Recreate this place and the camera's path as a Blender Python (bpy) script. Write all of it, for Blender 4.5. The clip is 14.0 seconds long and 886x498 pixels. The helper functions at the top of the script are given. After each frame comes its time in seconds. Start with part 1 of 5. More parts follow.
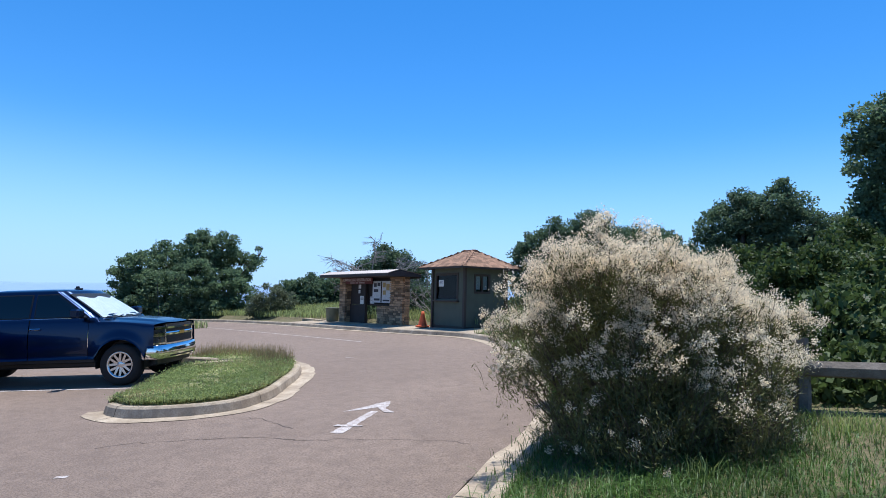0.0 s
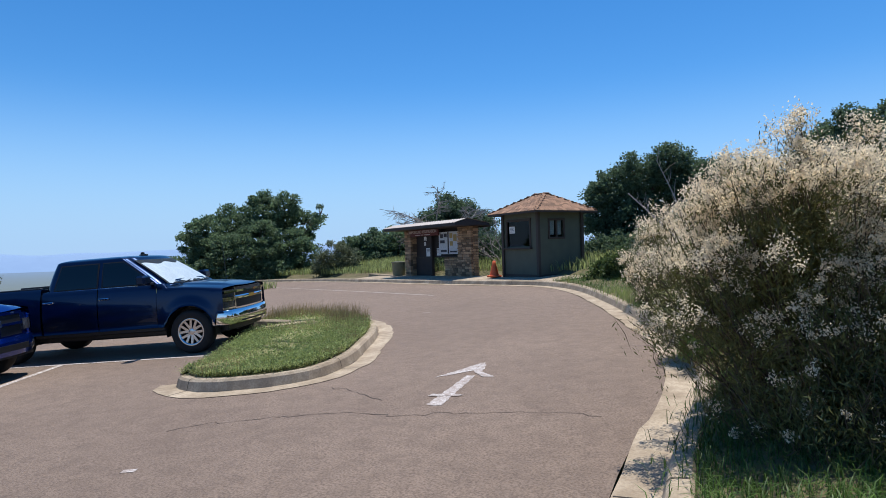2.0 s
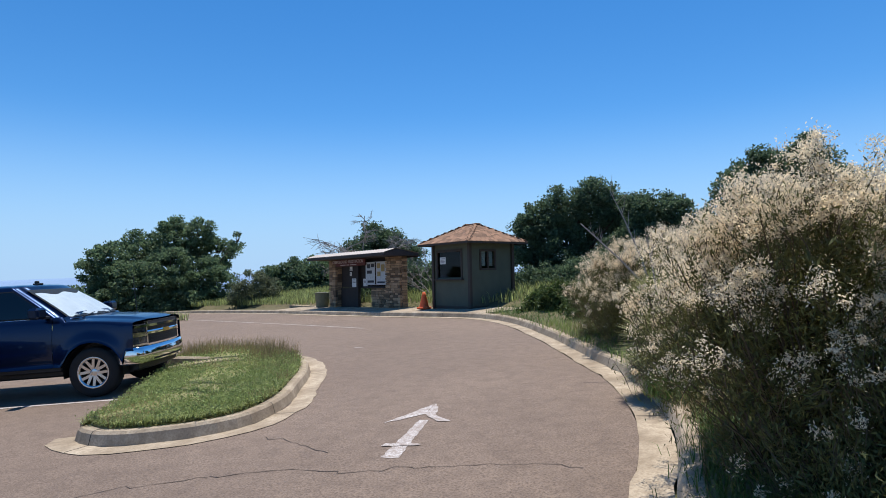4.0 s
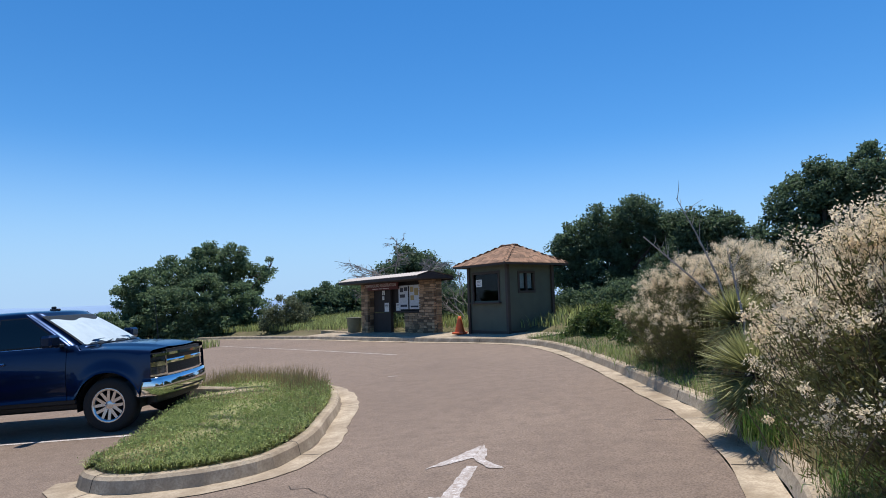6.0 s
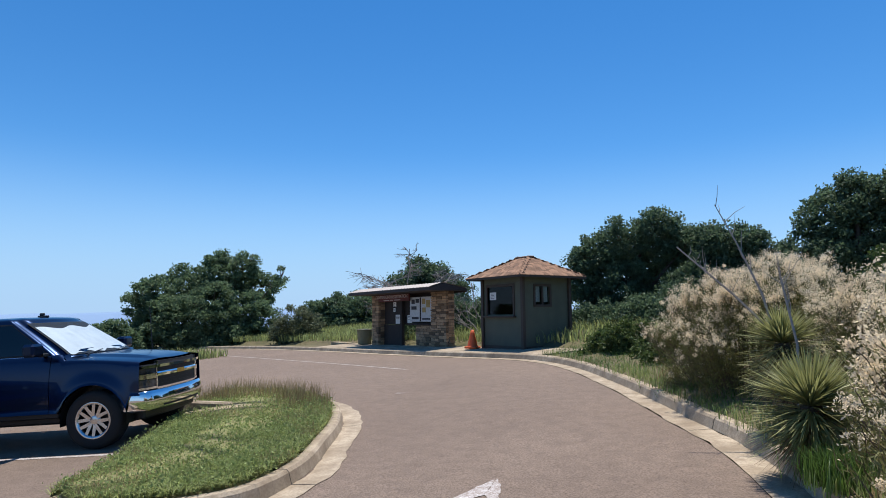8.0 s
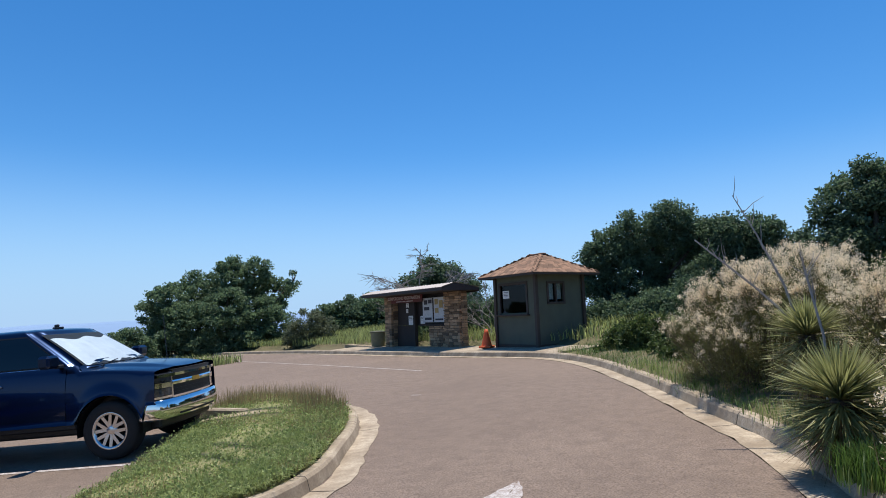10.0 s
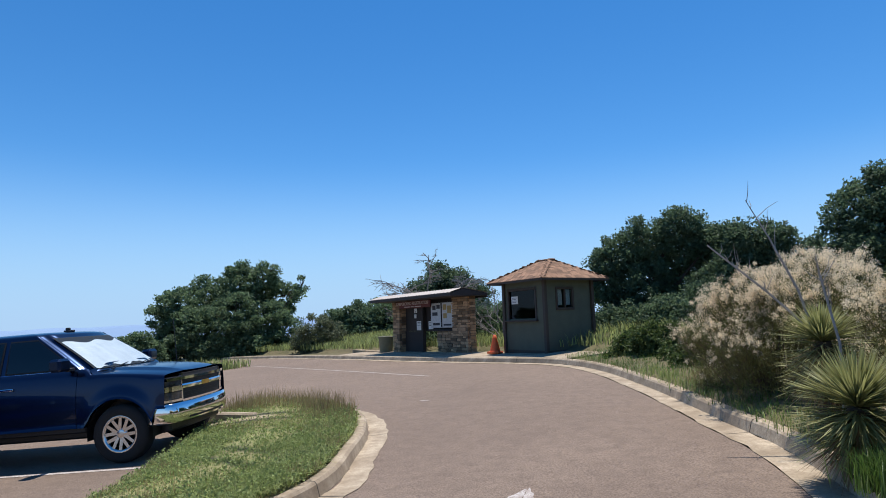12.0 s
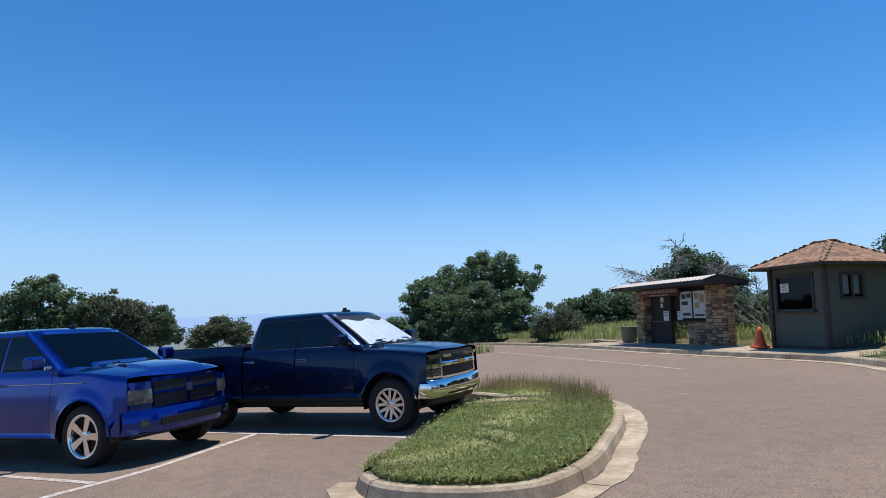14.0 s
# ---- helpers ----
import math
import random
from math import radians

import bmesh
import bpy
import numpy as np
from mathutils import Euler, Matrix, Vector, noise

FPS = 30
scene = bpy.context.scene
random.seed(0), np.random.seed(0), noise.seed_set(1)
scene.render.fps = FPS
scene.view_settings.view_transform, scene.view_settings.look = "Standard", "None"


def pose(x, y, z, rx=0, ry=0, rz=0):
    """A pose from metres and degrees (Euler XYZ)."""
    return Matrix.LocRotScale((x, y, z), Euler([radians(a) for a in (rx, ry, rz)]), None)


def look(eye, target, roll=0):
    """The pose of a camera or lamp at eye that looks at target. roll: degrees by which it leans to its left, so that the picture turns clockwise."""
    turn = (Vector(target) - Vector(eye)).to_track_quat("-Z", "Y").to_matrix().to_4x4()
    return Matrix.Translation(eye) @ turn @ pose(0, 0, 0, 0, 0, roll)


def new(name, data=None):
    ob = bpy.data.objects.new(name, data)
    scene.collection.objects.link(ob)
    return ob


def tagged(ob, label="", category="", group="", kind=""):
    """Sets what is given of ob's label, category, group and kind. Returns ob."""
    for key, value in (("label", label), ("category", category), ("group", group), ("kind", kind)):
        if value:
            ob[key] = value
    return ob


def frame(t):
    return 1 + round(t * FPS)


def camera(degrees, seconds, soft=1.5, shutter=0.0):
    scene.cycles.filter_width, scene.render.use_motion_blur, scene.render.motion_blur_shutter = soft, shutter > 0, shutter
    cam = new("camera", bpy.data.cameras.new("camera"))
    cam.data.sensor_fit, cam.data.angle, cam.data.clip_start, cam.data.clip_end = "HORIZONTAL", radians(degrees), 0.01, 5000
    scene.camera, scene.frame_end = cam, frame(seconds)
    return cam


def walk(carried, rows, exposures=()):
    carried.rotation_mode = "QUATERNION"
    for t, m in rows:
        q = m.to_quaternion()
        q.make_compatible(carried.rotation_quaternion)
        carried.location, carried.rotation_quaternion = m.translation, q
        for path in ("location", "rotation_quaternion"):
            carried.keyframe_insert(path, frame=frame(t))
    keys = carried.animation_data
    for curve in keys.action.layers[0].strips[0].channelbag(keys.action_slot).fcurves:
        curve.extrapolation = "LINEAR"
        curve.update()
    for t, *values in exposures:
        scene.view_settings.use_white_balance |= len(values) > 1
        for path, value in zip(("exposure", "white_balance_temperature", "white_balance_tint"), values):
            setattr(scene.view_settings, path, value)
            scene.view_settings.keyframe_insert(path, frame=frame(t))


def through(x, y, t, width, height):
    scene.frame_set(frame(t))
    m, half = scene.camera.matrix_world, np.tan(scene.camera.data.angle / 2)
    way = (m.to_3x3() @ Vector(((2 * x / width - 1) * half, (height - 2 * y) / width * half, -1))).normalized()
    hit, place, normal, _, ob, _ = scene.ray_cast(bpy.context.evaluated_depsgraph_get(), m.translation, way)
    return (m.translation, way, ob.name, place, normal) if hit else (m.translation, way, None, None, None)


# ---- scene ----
cam = camera(71.9, 14.0, soft=0.9)
PATH = [
    (0, (2.923, -2.296, 1.847), (2.1, -0.481, 2.006), 1.4),
    (0.5, (2.692, -1.903, 1.833), (1.613, -0.222, 1.953), -1.0),
    (1, (2.438, -1.709, 1.793), (1.313, -0.057, 1.87), 1.2),
    (1.5, (2.179, -1.633, 1.826), (1.185, 0.102, 1.86), -1.2),
    (2, (1.966, -1.382, 1.808), (0.973, 0.354, 1.806), -1.6),
    (2.5, (1.821, -1.207, 1.813), (0.888, 0.561, 1.861), 0.4),
    (3, (1.626, -1.034, 1.829), (0.799, 0.786, 1.884), -0.3),
    (3.2, (1.562, -1.044, 1.846), (0.772, 0.792, 1.911), -0.2),
    (5.3, (0.927, -0.537, 1.772), (0.185, 1.318, 1.874), -1.5),
    (5.5, (0.864, -0.407, 1.798), (0.072, 1.427, 1.9), -2.1),
    (6, (0.824, -0.212, 1.79), (-0.018, 1.593, 1.964), -1.6),
    (6.5, (0.78, -0.054, 1.8), (0.021, 1.789, 1.966), -1.4),
    (7, (0.61, 0.021, 1.784), (-0.05, 1.901, 1.958), -1.0),
    (7.5, (0.531, 0.257, 1.792), (-0.292, 2.073, 1.951), -0.9),
    (8, (0.553, 0.433, 1.805), (-0.329, 2.216, 2.02), -0.6),
    (8.5, (0.547, 0.476, 1.822), (-0.351, 2.25, 2.035), -2.1),
    (11, (0.46, 0.519, 1.818), (-0.467, 2.278, 2.037), -1.9),
    (11.5, (0.465, 0.523, 1.818), (-0.47, 2.276, 2.045), -1.8),
    (12, (0.448, 0.509, 1.811), (-0.485, 2.263, 2.045), -1.9),
    (12.5, (0.422, 0.474, 1.806), (-0.548, 2.208, 2.033), -1.7),
    (13, (0.358, 0.525, 1.809), (-0.676, 2.224, 2.02), -1.5),
    (13.5, (0.219, 0.548, 1.777), (-0.975, 2.140, 1.983), -0.8),
    (14, (0.080, 0.583, 1.708), (-1.437, 1.867, 1.930), -0.8),
]
walk(cam, [(t, look(eye, target, roll)) for t, eye, target, roll in PATH], [(0.0, 0.48, 5900, 10), (0.5, 0.25, 6050, 10), (1.2, 0.19, 6200, 10), (3.0, 0.24, 6420, 10), (14.0, 0.24, 6500, 10)])

# ---- light ----
world = bpy.data.worlds.new("sky")
scene.world = world
world.use_nodes = True
SUN_EL, SUN_AZ = 76.5, 97.0   # degrees above the horizon; degrees from +x towards +y
sky = world.node_tree.nodes.new("ShaderNodeTexSky")
sky.sky_type, sky.sun_disc = "NISHITA", False
sky.sun_elevation, sky.sun_rotation = radians(SUN_EL), radians(90 - SUN_AZ)
sky.air_density, sky.dust_density, sky.ozone_density, sky.altitude = 1.0, 0.0, 5.0, 800
back = world.node_tree.nodes["Background"]
back.inputs["Strength"].default_value = 0.128
deep = world.node_tree.nodes.new("ShaderNodeHueSaturation")
deep.inputs["Saturation"].default_value = 1.27
world.node_tree.links.new(sky.outputs[0], deep.inputs["Color"])
# pale blue haze low over the horizon
where, split, low, haze = (world.node_tree.nodes.new("ShaderNode" + k) for k in ("TexCoord", "SeparateXYZ", "MapRange", "Mix"))
world.node_tree.links.new(where.outputs["Generated"], split.inputs[0])
world.node_tree.links.new(split.outputs["Z"], low.inputs[0])
low.interpolation_type = "SMOOTHSTEP"
for k, v in zip((1, 2, 3, 4), (0.0, 0.27, 0.92, 0.0)):
    low.inputs[k].default_value = v
haze.data_type = "RGBA"
haze.inputs[7].default_value = (2.55, 4.05, 6.1, 1)
world.node_tree.links.new(low.outputs[0], haze.inputs["Factor"])
world.node_tree.links.new(deep.outputs[0], haze.inputs[6])
world.node_tree.links.new(haze.outputs[2], back.inputs["Color"])
sun = new("sun", bpy.data.lights.new("sun", "SUN"))
sun.data.energy, sun.data.angle, sun.data.color = 4.8, radians(0.5), (1.0, 0.95, 0.87)
SUN_DIR = Vector((math.cos(radians(SUN_AZ)) * math.cos(radians(SUN_EL)), math.sin(radians(SUN_AZ)) * math.cos(radians(SUN_EL)), math.sin(radians(SUN_EL))))
sun.matrix_world = look(SUN_DIR * 60, (0, 0, 0))



# ---- materials ----
def mat(name, color, rough=0.8, metal=0.0, dark=None, scale=8.0, amount=0.5, fine=90.0, fine_amount=0.25, bump=0.3, bump_scale=60.0, rand=0.0, island=0.0, mid=0.0, mid_amount=0.0, coat=0.0, spec=0.5, dist=0.01):
    """A surface with blotches at one scale and grain at another."""
    m = bpy.data.materials.new(name)
    m.use_nodes = True
    nt = m.node_tree
    L, b = nt.links.new, nt.nodes["Principled BSDF"]
    b.inputs["Roughness"].default_value, b.inputs["Metallic"].default_value = rough, metal
    b.inputs["Coat Weight"].default_value, b.inputs["Specular IOR Level"].default_value = coat, spec
    co = nt.nodes.new("ShaderNodeTexCoord")

    def noise_at(s, detail):
        n = nt.nodes.new("ShaderNodeTexNoise")
        n.inputs["Scale"].default_value, n.inputs["Detail"].default_value = s, detail
        L(co.outputs["Object"], n.inputs["Vector"])
        return n.outputs["Fac"]

    def mixed(fac, a, c):
        x = nt.nodes.new("ShaderNodeMix")
        x.data_type = "RGBA"
        for key, v in (("Factor", fac), (6, a), (7, c)):
            if hasattr(v, "is_linked"):
                L(v, x.inputs[key])
            else:
                x.inputs[key].default_value = v
        return x.outputs[2]

    def ramp(v, lo, hi, top=1.0):
        r = nt.nodes.new("ShaderNodeMapRange")
        L(v, r.inputs[0])
        for k, val in zip((1, 2, 3, 4), (lo, hi, 0.0, top)):
            r.inputs[k].default_value = val
        return r.outputs[0]

    c1 = (*color, 1)
    c2 = (*(dark or [v * 0.55 for v in color]), 1)
    out = mixed(ramp(noise_at(scale, 4), 0.35, 0.7, amount), c1, c2)
    if mid_amount:
        out = mixed(ramp(noise_at(mid, 6), 0.42, 0.66, mid_amount), out, c2)
    if fine_amount:
        out = mixed(ramp(noise_at(fine, 2), 0.4, 0.7, fine_amount), out, c2)
    for node, key, k in (("ShaderNodeObjectInfo", "Random", rand), ("ShaderNodeNewGeometry", "Random Per Island", island)):
        if k:
            hsv, inf = nt.nodes.new("ShaderNodeHueSaturation"), nt.nodes.new(node)
            r = nt.nodes.new("ShaderNodeMapRange")
            L(inf.outputs[key], r.inputs[0])
            r.inputs[3].default_value, r.inputs[4].default_value = 1 - k, 1 + k
            L(r.outputs[0], hsv.inputs["Value"])
            L(out, hsv.inputs["Color"])
            out = hsv.outputs[0]
    L(out, b.inputs["Base Color"])
    if bump:
        bp = nt.nodes.new("ShaderNodeBump")
        bp.inputs["Strength"].default_value, bp.inputs["Distance"].default_value = bump, dist
        L(noise_at(bump_scale, 5), bp.inputs["Height"])
        L(bp.outputs[0], b.inputs["Normal"])
    return m


def leaf_mat(name, color, dark, through=0.35, rough=0.6, k=0.35):
    """Leaves: each one a little different, some light comes through."""
    m = mat(name, color, rough, dark=dark, scale=1.2, amount=0.8, fine_amount=0.0, bump=0.0, island=k, spec=0.3)
    nt = m.node_tree
    b, o = nt.nodes["Principled BSDF"], nt.nodes["Material Output"]
    t, x = nt.nodes.new("ShaderNodeBsdfTranslucent"), nt.nodes.new("ShaderNodeMixShader")
    nt.links.new(b.inputs["Base Color"].links[0].from_socket, t.inputs["Color"])
    x.inputs[0].default_value = through
    nt.links.new(b.outputs[0], x.inputs[1])
    nt.links.new(t.outputs[0], x.inputs[2])
    nt.links.new(x.outputs[0], o.inputs["Surface"])
    return m


ASPHALT = mat("asphalt", (0.272, 0.200, 0.150), 0.92, dark=(0.095, 0.066, 0.05), scale=0.3, amount=0.3, mid=5, mid_amount=0.28, fine=55, fine_amount=0.8, bump=1.0, bump_scale=110, dist=0.012)
CONCRETE = mat("concrete", (0.50, 0.41, 0.30), 0.92, dark=(0.21, 0.155, 0.10), scale=2.2, amount=0.8, fine=45, fine_amount=0.5, mid=9, mid_amount=0.45, bump=0.4, bump_scale=90)
SOIL = mat("soil", (0.10, 0.095, 0.035), 0.95, dark=(0.16, 0.12, 0.07), scale=0.5, amount=0.7, fine=20, fine_amount=0.5, bump=0.8, bump_scale=25)
FAR_LAND = mat("hazed_scrub_plain", (0.13, 0.13, 0.06), 0.95, dark=(0.09, 0.095, 0.04), scale=0.05, amount=0.7, fine=0.8, fine_amount=0.5, bump=0.3, bump_scale=2)
# distance haze painted into the ground colour: bluer away from the origin
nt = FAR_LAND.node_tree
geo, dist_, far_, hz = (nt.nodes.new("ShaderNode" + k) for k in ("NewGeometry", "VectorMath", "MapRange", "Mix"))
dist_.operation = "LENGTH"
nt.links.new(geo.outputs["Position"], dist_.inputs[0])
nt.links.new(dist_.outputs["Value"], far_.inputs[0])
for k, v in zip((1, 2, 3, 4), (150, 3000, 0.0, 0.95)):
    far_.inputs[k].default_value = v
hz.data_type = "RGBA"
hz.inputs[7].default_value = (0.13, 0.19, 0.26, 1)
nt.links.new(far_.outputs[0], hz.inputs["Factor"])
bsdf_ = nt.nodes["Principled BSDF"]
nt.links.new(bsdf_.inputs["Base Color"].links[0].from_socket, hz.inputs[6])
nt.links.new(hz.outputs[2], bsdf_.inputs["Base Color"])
PAINT_WHITE = mat("road_paint", (0.70, 0.67, 0.65), 0.85, dark=(0.25, 0.19, 0.155), scale=14, amount=0.8, mid=38, mid_amount=0.75, fine=110, fine_amount=0.9, bump=0.4, bump_scale=200)
GREEN_BOARD = mat("green_siding", (0.09, 0.104, 0.072), 0.75, dark=(0.065, 0.07, 0.052), scale=3, amount=0.5, fine=40, fine_amount=0.3, bump=0.3, bump_scale=50)
BROWN_TRIM = mat("brown_trim", (0.055, 0.042, 0.032), 0.7, scale=6, amount=0.4, bump=0.3)
SHINGLE = mat("wood_shingle", (0.28, 0.155, 0.09), 0.9, dark=(0.15, 0.09, 0.06), scale=3, amount=0.6, fine=50, fine_amount=0.4, bump=0.5, bump_scale=40, rand=0.4)
STONE = mat("sandstone", (0.40, 0.265, 0.15), 0.9, dark=(0.20, 0.115, 0.07), scale=6, amount=0.6, fine=60, fine_amount=0.4, bump=0.6, bump_scale=30, rand=0.65)
MORTAR = mat("mortar", (0.16, 0.12, 0.09), 0.95, scale=10, bump=0.4)
METAL_ROOF = mat("galvanised_roof", (0.40, 0.355, 0.33), 0.55, metal=0.0, dark=(0.27, 0.21, 0.18), scale=3, amount=0.5, fine=30, bump=0.1)
FASCIA = mat("dark_fascia", (0.05, 0.04, 0.035), 0.75, scale=5, bump=0.3)


def thin_glass(name, tint, gloss=0.07, gloss_rough=0.02):
    """A pane: tinted light passes straight through, the rest is mirrored."""
    m = bpy.data.materials.new(name)
    m.use_nodes = True
    nt = m.node_tree
    nt.nodes.remove(nt.nodes["Principled BSDF"])
    t, g, x = (nt.nodes.new("ShaderNode" + k) for k in ("BsdfTransparent", "BsdfGlossy", "MixShader"))
    t.inputs["Color"].default_value = (*tint, 1)
    g.inputs["Roughness"].default_value = gloss_rough
    x.inputs[0].default_value = gloss
    nt.links.new(t.outputs[0], x.inputs[1])
    nt.links.new(g.outputs[0], x.inputs[2])
    nt.links.new(x.outputs[0], nt.nodes["Material Output"].inputs["Surface"])
    return m


GLASS = thin_glass("tinted_glass", (0.05, 0.07, 0.09))
CLEAR = thin_glass("clear_glass", (0.85, 0.9, 0.9))
GLASS_DARK = thin_glass("dark_window_glass", (0.30, 0.33, 0.33), 0.025)
GLASS_THIN = thin_glass("window_glass", (0.8, 0.85, 0.85))
STRAW_PAPER = mat("yellowed_paper", (0.45, 0.33, 0.14), 0.9, scale=10, bump=0)
# the hills' base colour carries the distance haze
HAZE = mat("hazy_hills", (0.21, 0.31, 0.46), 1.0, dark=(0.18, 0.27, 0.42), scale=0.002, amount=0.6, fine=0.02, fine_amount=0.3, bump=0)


# ---- shape helpers ----
def clamped(v, far=34.0, soft=10.0):
    a = abs(v)
    return v if a < far else math.copysign(far + soft * (1 - math.exp(-(a - far) / soft)), v)


def plane_z(x, y):
    return 0.135 + 0.043 * clamped(x) + 0.033 * clamped(y)


def smooth(a, b, v):
    t = min(1.0, max(0.0, (v - a) / (b - a)))
    return t * t * (3 - 2 * t)


def part(name, bm, material, parent=None, label="", flat=True):
    """Links a bmesh as one mesh object, under a thing if one is given."""
    me = bpy.data.meshes.new(name)
    bm.to_mesh(me)
    bm.free()
    for m in material if isinstance(material, (list, tuple)) else [material]:
        me.materials.append(m)
    if not flat:
        me.polygons.foreach_set("use_smooth", [True] * len(me.polygons))
    ob = new(name, me)
    ob.parent = parent
    return tagged(ob, label)


def raw(name, verts, faces, material, parent=None, label="", flat=True):
    me = bpy.data.meshes.new(name)
    me.from_pydata([tuple(v) for v in verts], [], [tuple(int(i) for i in f) for f in faces])
    for m in material if isinstance(material, (list, tuple)) else [material]:
        me.materials.append(m)
    if not flat:
        me.polygons.foreach_set("use_smooth", [True] * len(me.polygons))
    ob = new(name, me)
    ob.parent = parent
    return tagged(ob, label)


def box(bm, x0, x1, y0, y1, z0, z1, bevel=0.0):
    m = Matrix.LocRotScale(((x0 + x1) / 2, (y0 + y1) / 2, (z0 + z1) / 2), None, (abs(x1 - x0), abs(y1 - y0), abs(z1 - z0)))
    made = bmesh.ops.create_cube(bm, size=1, matrix=m)
    if bevel:
        edges = {e for v in made["verts"] for e in v.link_edges}
        bmesh.ops.bevel(bm, geom=list(edges), offset=bevel, segments=1, affect="EDGES", profile=0.5)
    return bm


def boxed(x0, x1, y0, y1, z0, z1, bevel=0.0):
    return box(bmesh.new(), x0, x1, y0, y1, z0, z1, bevel)


def tube(bm, pts, radii, sides=6):
    """A bent, tapering rod."""
    rings = []
    for i, p in enumerate(pts):
        d = (Vector(pts[min(i + 1, len(pts) - 1)]) - Vector(pts[max(i - 1, 0)])).normalized()
        a = d.orthogonal().normalized()
        c = d.cross(a)
        rings.append([bm.verts.new(Vector(p) + (a * math.cos(6.2832 * k / sides) + c * math.sin(6.2832 * k / sides)) * radii[i]) for k in range(sides)])
    for r0, r1 in zip(rings, rings[1:]):
        for k in range(sides):
            bm.faces.new((r0[k], r0[(k + 1) % sides], r1[(k + 1) % sides], r1[k]))
    bm.faces.new(list(reversed(rings[0])))
    bm.faces.new(rings[-1])
    return bm


def grid(bm, us, vs, point):
    """A sheet of four-sided faces over two rows of numbers."""
    rows = [[bm.verts.new(point(u, v)) for v in vs] for u in us]
    for a, b in zip(rows, rows[1:]):
        for k in range(len(vs) - 1):
            bm.faces.new((a[k], b[k], b[k + 1], a[k + 1]))
    return bm


def steps(a, b, n):
    return [a + (b - a) * i / n for i in range(n + 1)]


def band(y0, y1, z0, z1, front, thick, ny=10, nz=3, bulge=0.0):
    """A bar across the nose that follows its curve; front(y, z) gives the forward reach."""
    bm = bmesh.new()
    ys, zs = steps(y0, y1, ny), steps(z0, z1, nz)
    f = lambda y, z: (front(y, z) + bulge * math.sin(math.pi * (z - z0) / (z1 - z0)), y, z)  # noqa: E731
    grid(bm, ys, zs, f)
    grid(bm, list(reversed(ys)), zs, lambda y, z: (front(y, z) - thick, y, z))
    for z in (z0, z1):
        grid(bm, ys if z == z1 else list(reversed(ys)), [0.0, 1.0], lambda y, k: (front(y, z) - thick * (k if z == z1 else 1 - k) * 1.0, y, z))
    for y in (y0, y1):
        grid(bm, zs, [0.0, 1.0], lambda z, k: (front(y, z) - thick * k, y, z))
    bmesh.ops.remove_doubles(bm, verts=bm.verts, dist=0.0005)
    bmesh.ops.recalc_face_normals(bm, faces=bm.faces)
    return bm


def lathe(profile, n=36):
    """Turns (radius, y) points round the y axis."""
    bm = bmesh.new()
    rings = [[bm.verts.new((r * math.cos(6.283185 * k / n), y, r * math.sin(6.283185 * k / n))) for k in range(n)] for r, y in profile]
    for a, b in zip(rings, rings[1:]):
        for k in range(n):
            bm.faces.new((a[k], a[(k + 1) % n], b[(k + 1) % n], b[k]))
    bmesh.ops.recalc_face_normals(bm, faces=bm.faces)
    return bm


def thing(name, m, label, category, group="", kind=""):
    ob = new(name)
    ob.matrix_world = m
    return tagged(ob, label, category, group, kind)


def spline(pts, step=0.25):
    """A smooth line through the points, in even steps."""
    p = [Vector(q) for q in pts]
    p = [2 * p[0] - p[1], *p, 2 * p[-1] - p[-2]]
    out = []
    for i in range(1, len(p) - 2):
        n = max(2, int((p[i + 1] - p[i]).length / step))
        for k in range(n):
            t = k / n
            out.append(0.5 * (2 * p[i] + (p[i + 1] - p[i - 1]) * t + (2 * p[i - 1] - 5 * p[i] + 4 * p[i + 1] - p[i + 2]) * t * t + (3 * p[i] - p[i - 1] - 3 * p[i + 1] + p[i + 2]) * t ** 3))
    return out + [p[-2]]


def normals(line):
    out = []
    for i in range(len(line)):
        d = line[min(i + 1, len(line) - 1)] - line[max(i - 1, 0)]
        out.append(Vector((d.y, -d.x)).normalized())
    return out


def sweep(name, line, profile, material, parent=None, label="", kind="structure", category=""):
    """Carries a profile (offset to the right of the line, height above the road plane) along a line on the ground."""
    nrm = normals(line)
    verts, faces, k = [], [], len(profile)
    for p, n in zip(line, nrm):
        for o, h in profile:
            q = p + n * o
            verts.append((q.x, q.y, plane_z(q.x, q.y) + h))
    for i in range(len(line) - 1):
        for j in range(k - 1):
            faces.append((i * k + j, i * k + j + 1, (i + 1) * k + j + 1, (i + 1) * k + j))
    if k > 3:
        faces += [tuple(range(k)), tuple(range((len(line) - 1) * k, len(line) * k))]
    ob = raw(name, verts, faces, material, parent, label)
    return tagged(ob, label, category, "", kind)


def strip(name, line, width, lift, material, parent=None):
    nrm = normals(line)
    verts = [((p + n * s).x, (p + n * s).y, plane_z(p.x, p.y) + lift) for p, n in zip(line, nrm) for s in (-width / 2, width / 2)]
    return raw(name, verts, [(2 * i, 2 * i + 1, 2 * i + 3, 2 * i + 2) for i in range(len(line) - 1)], material, parent)


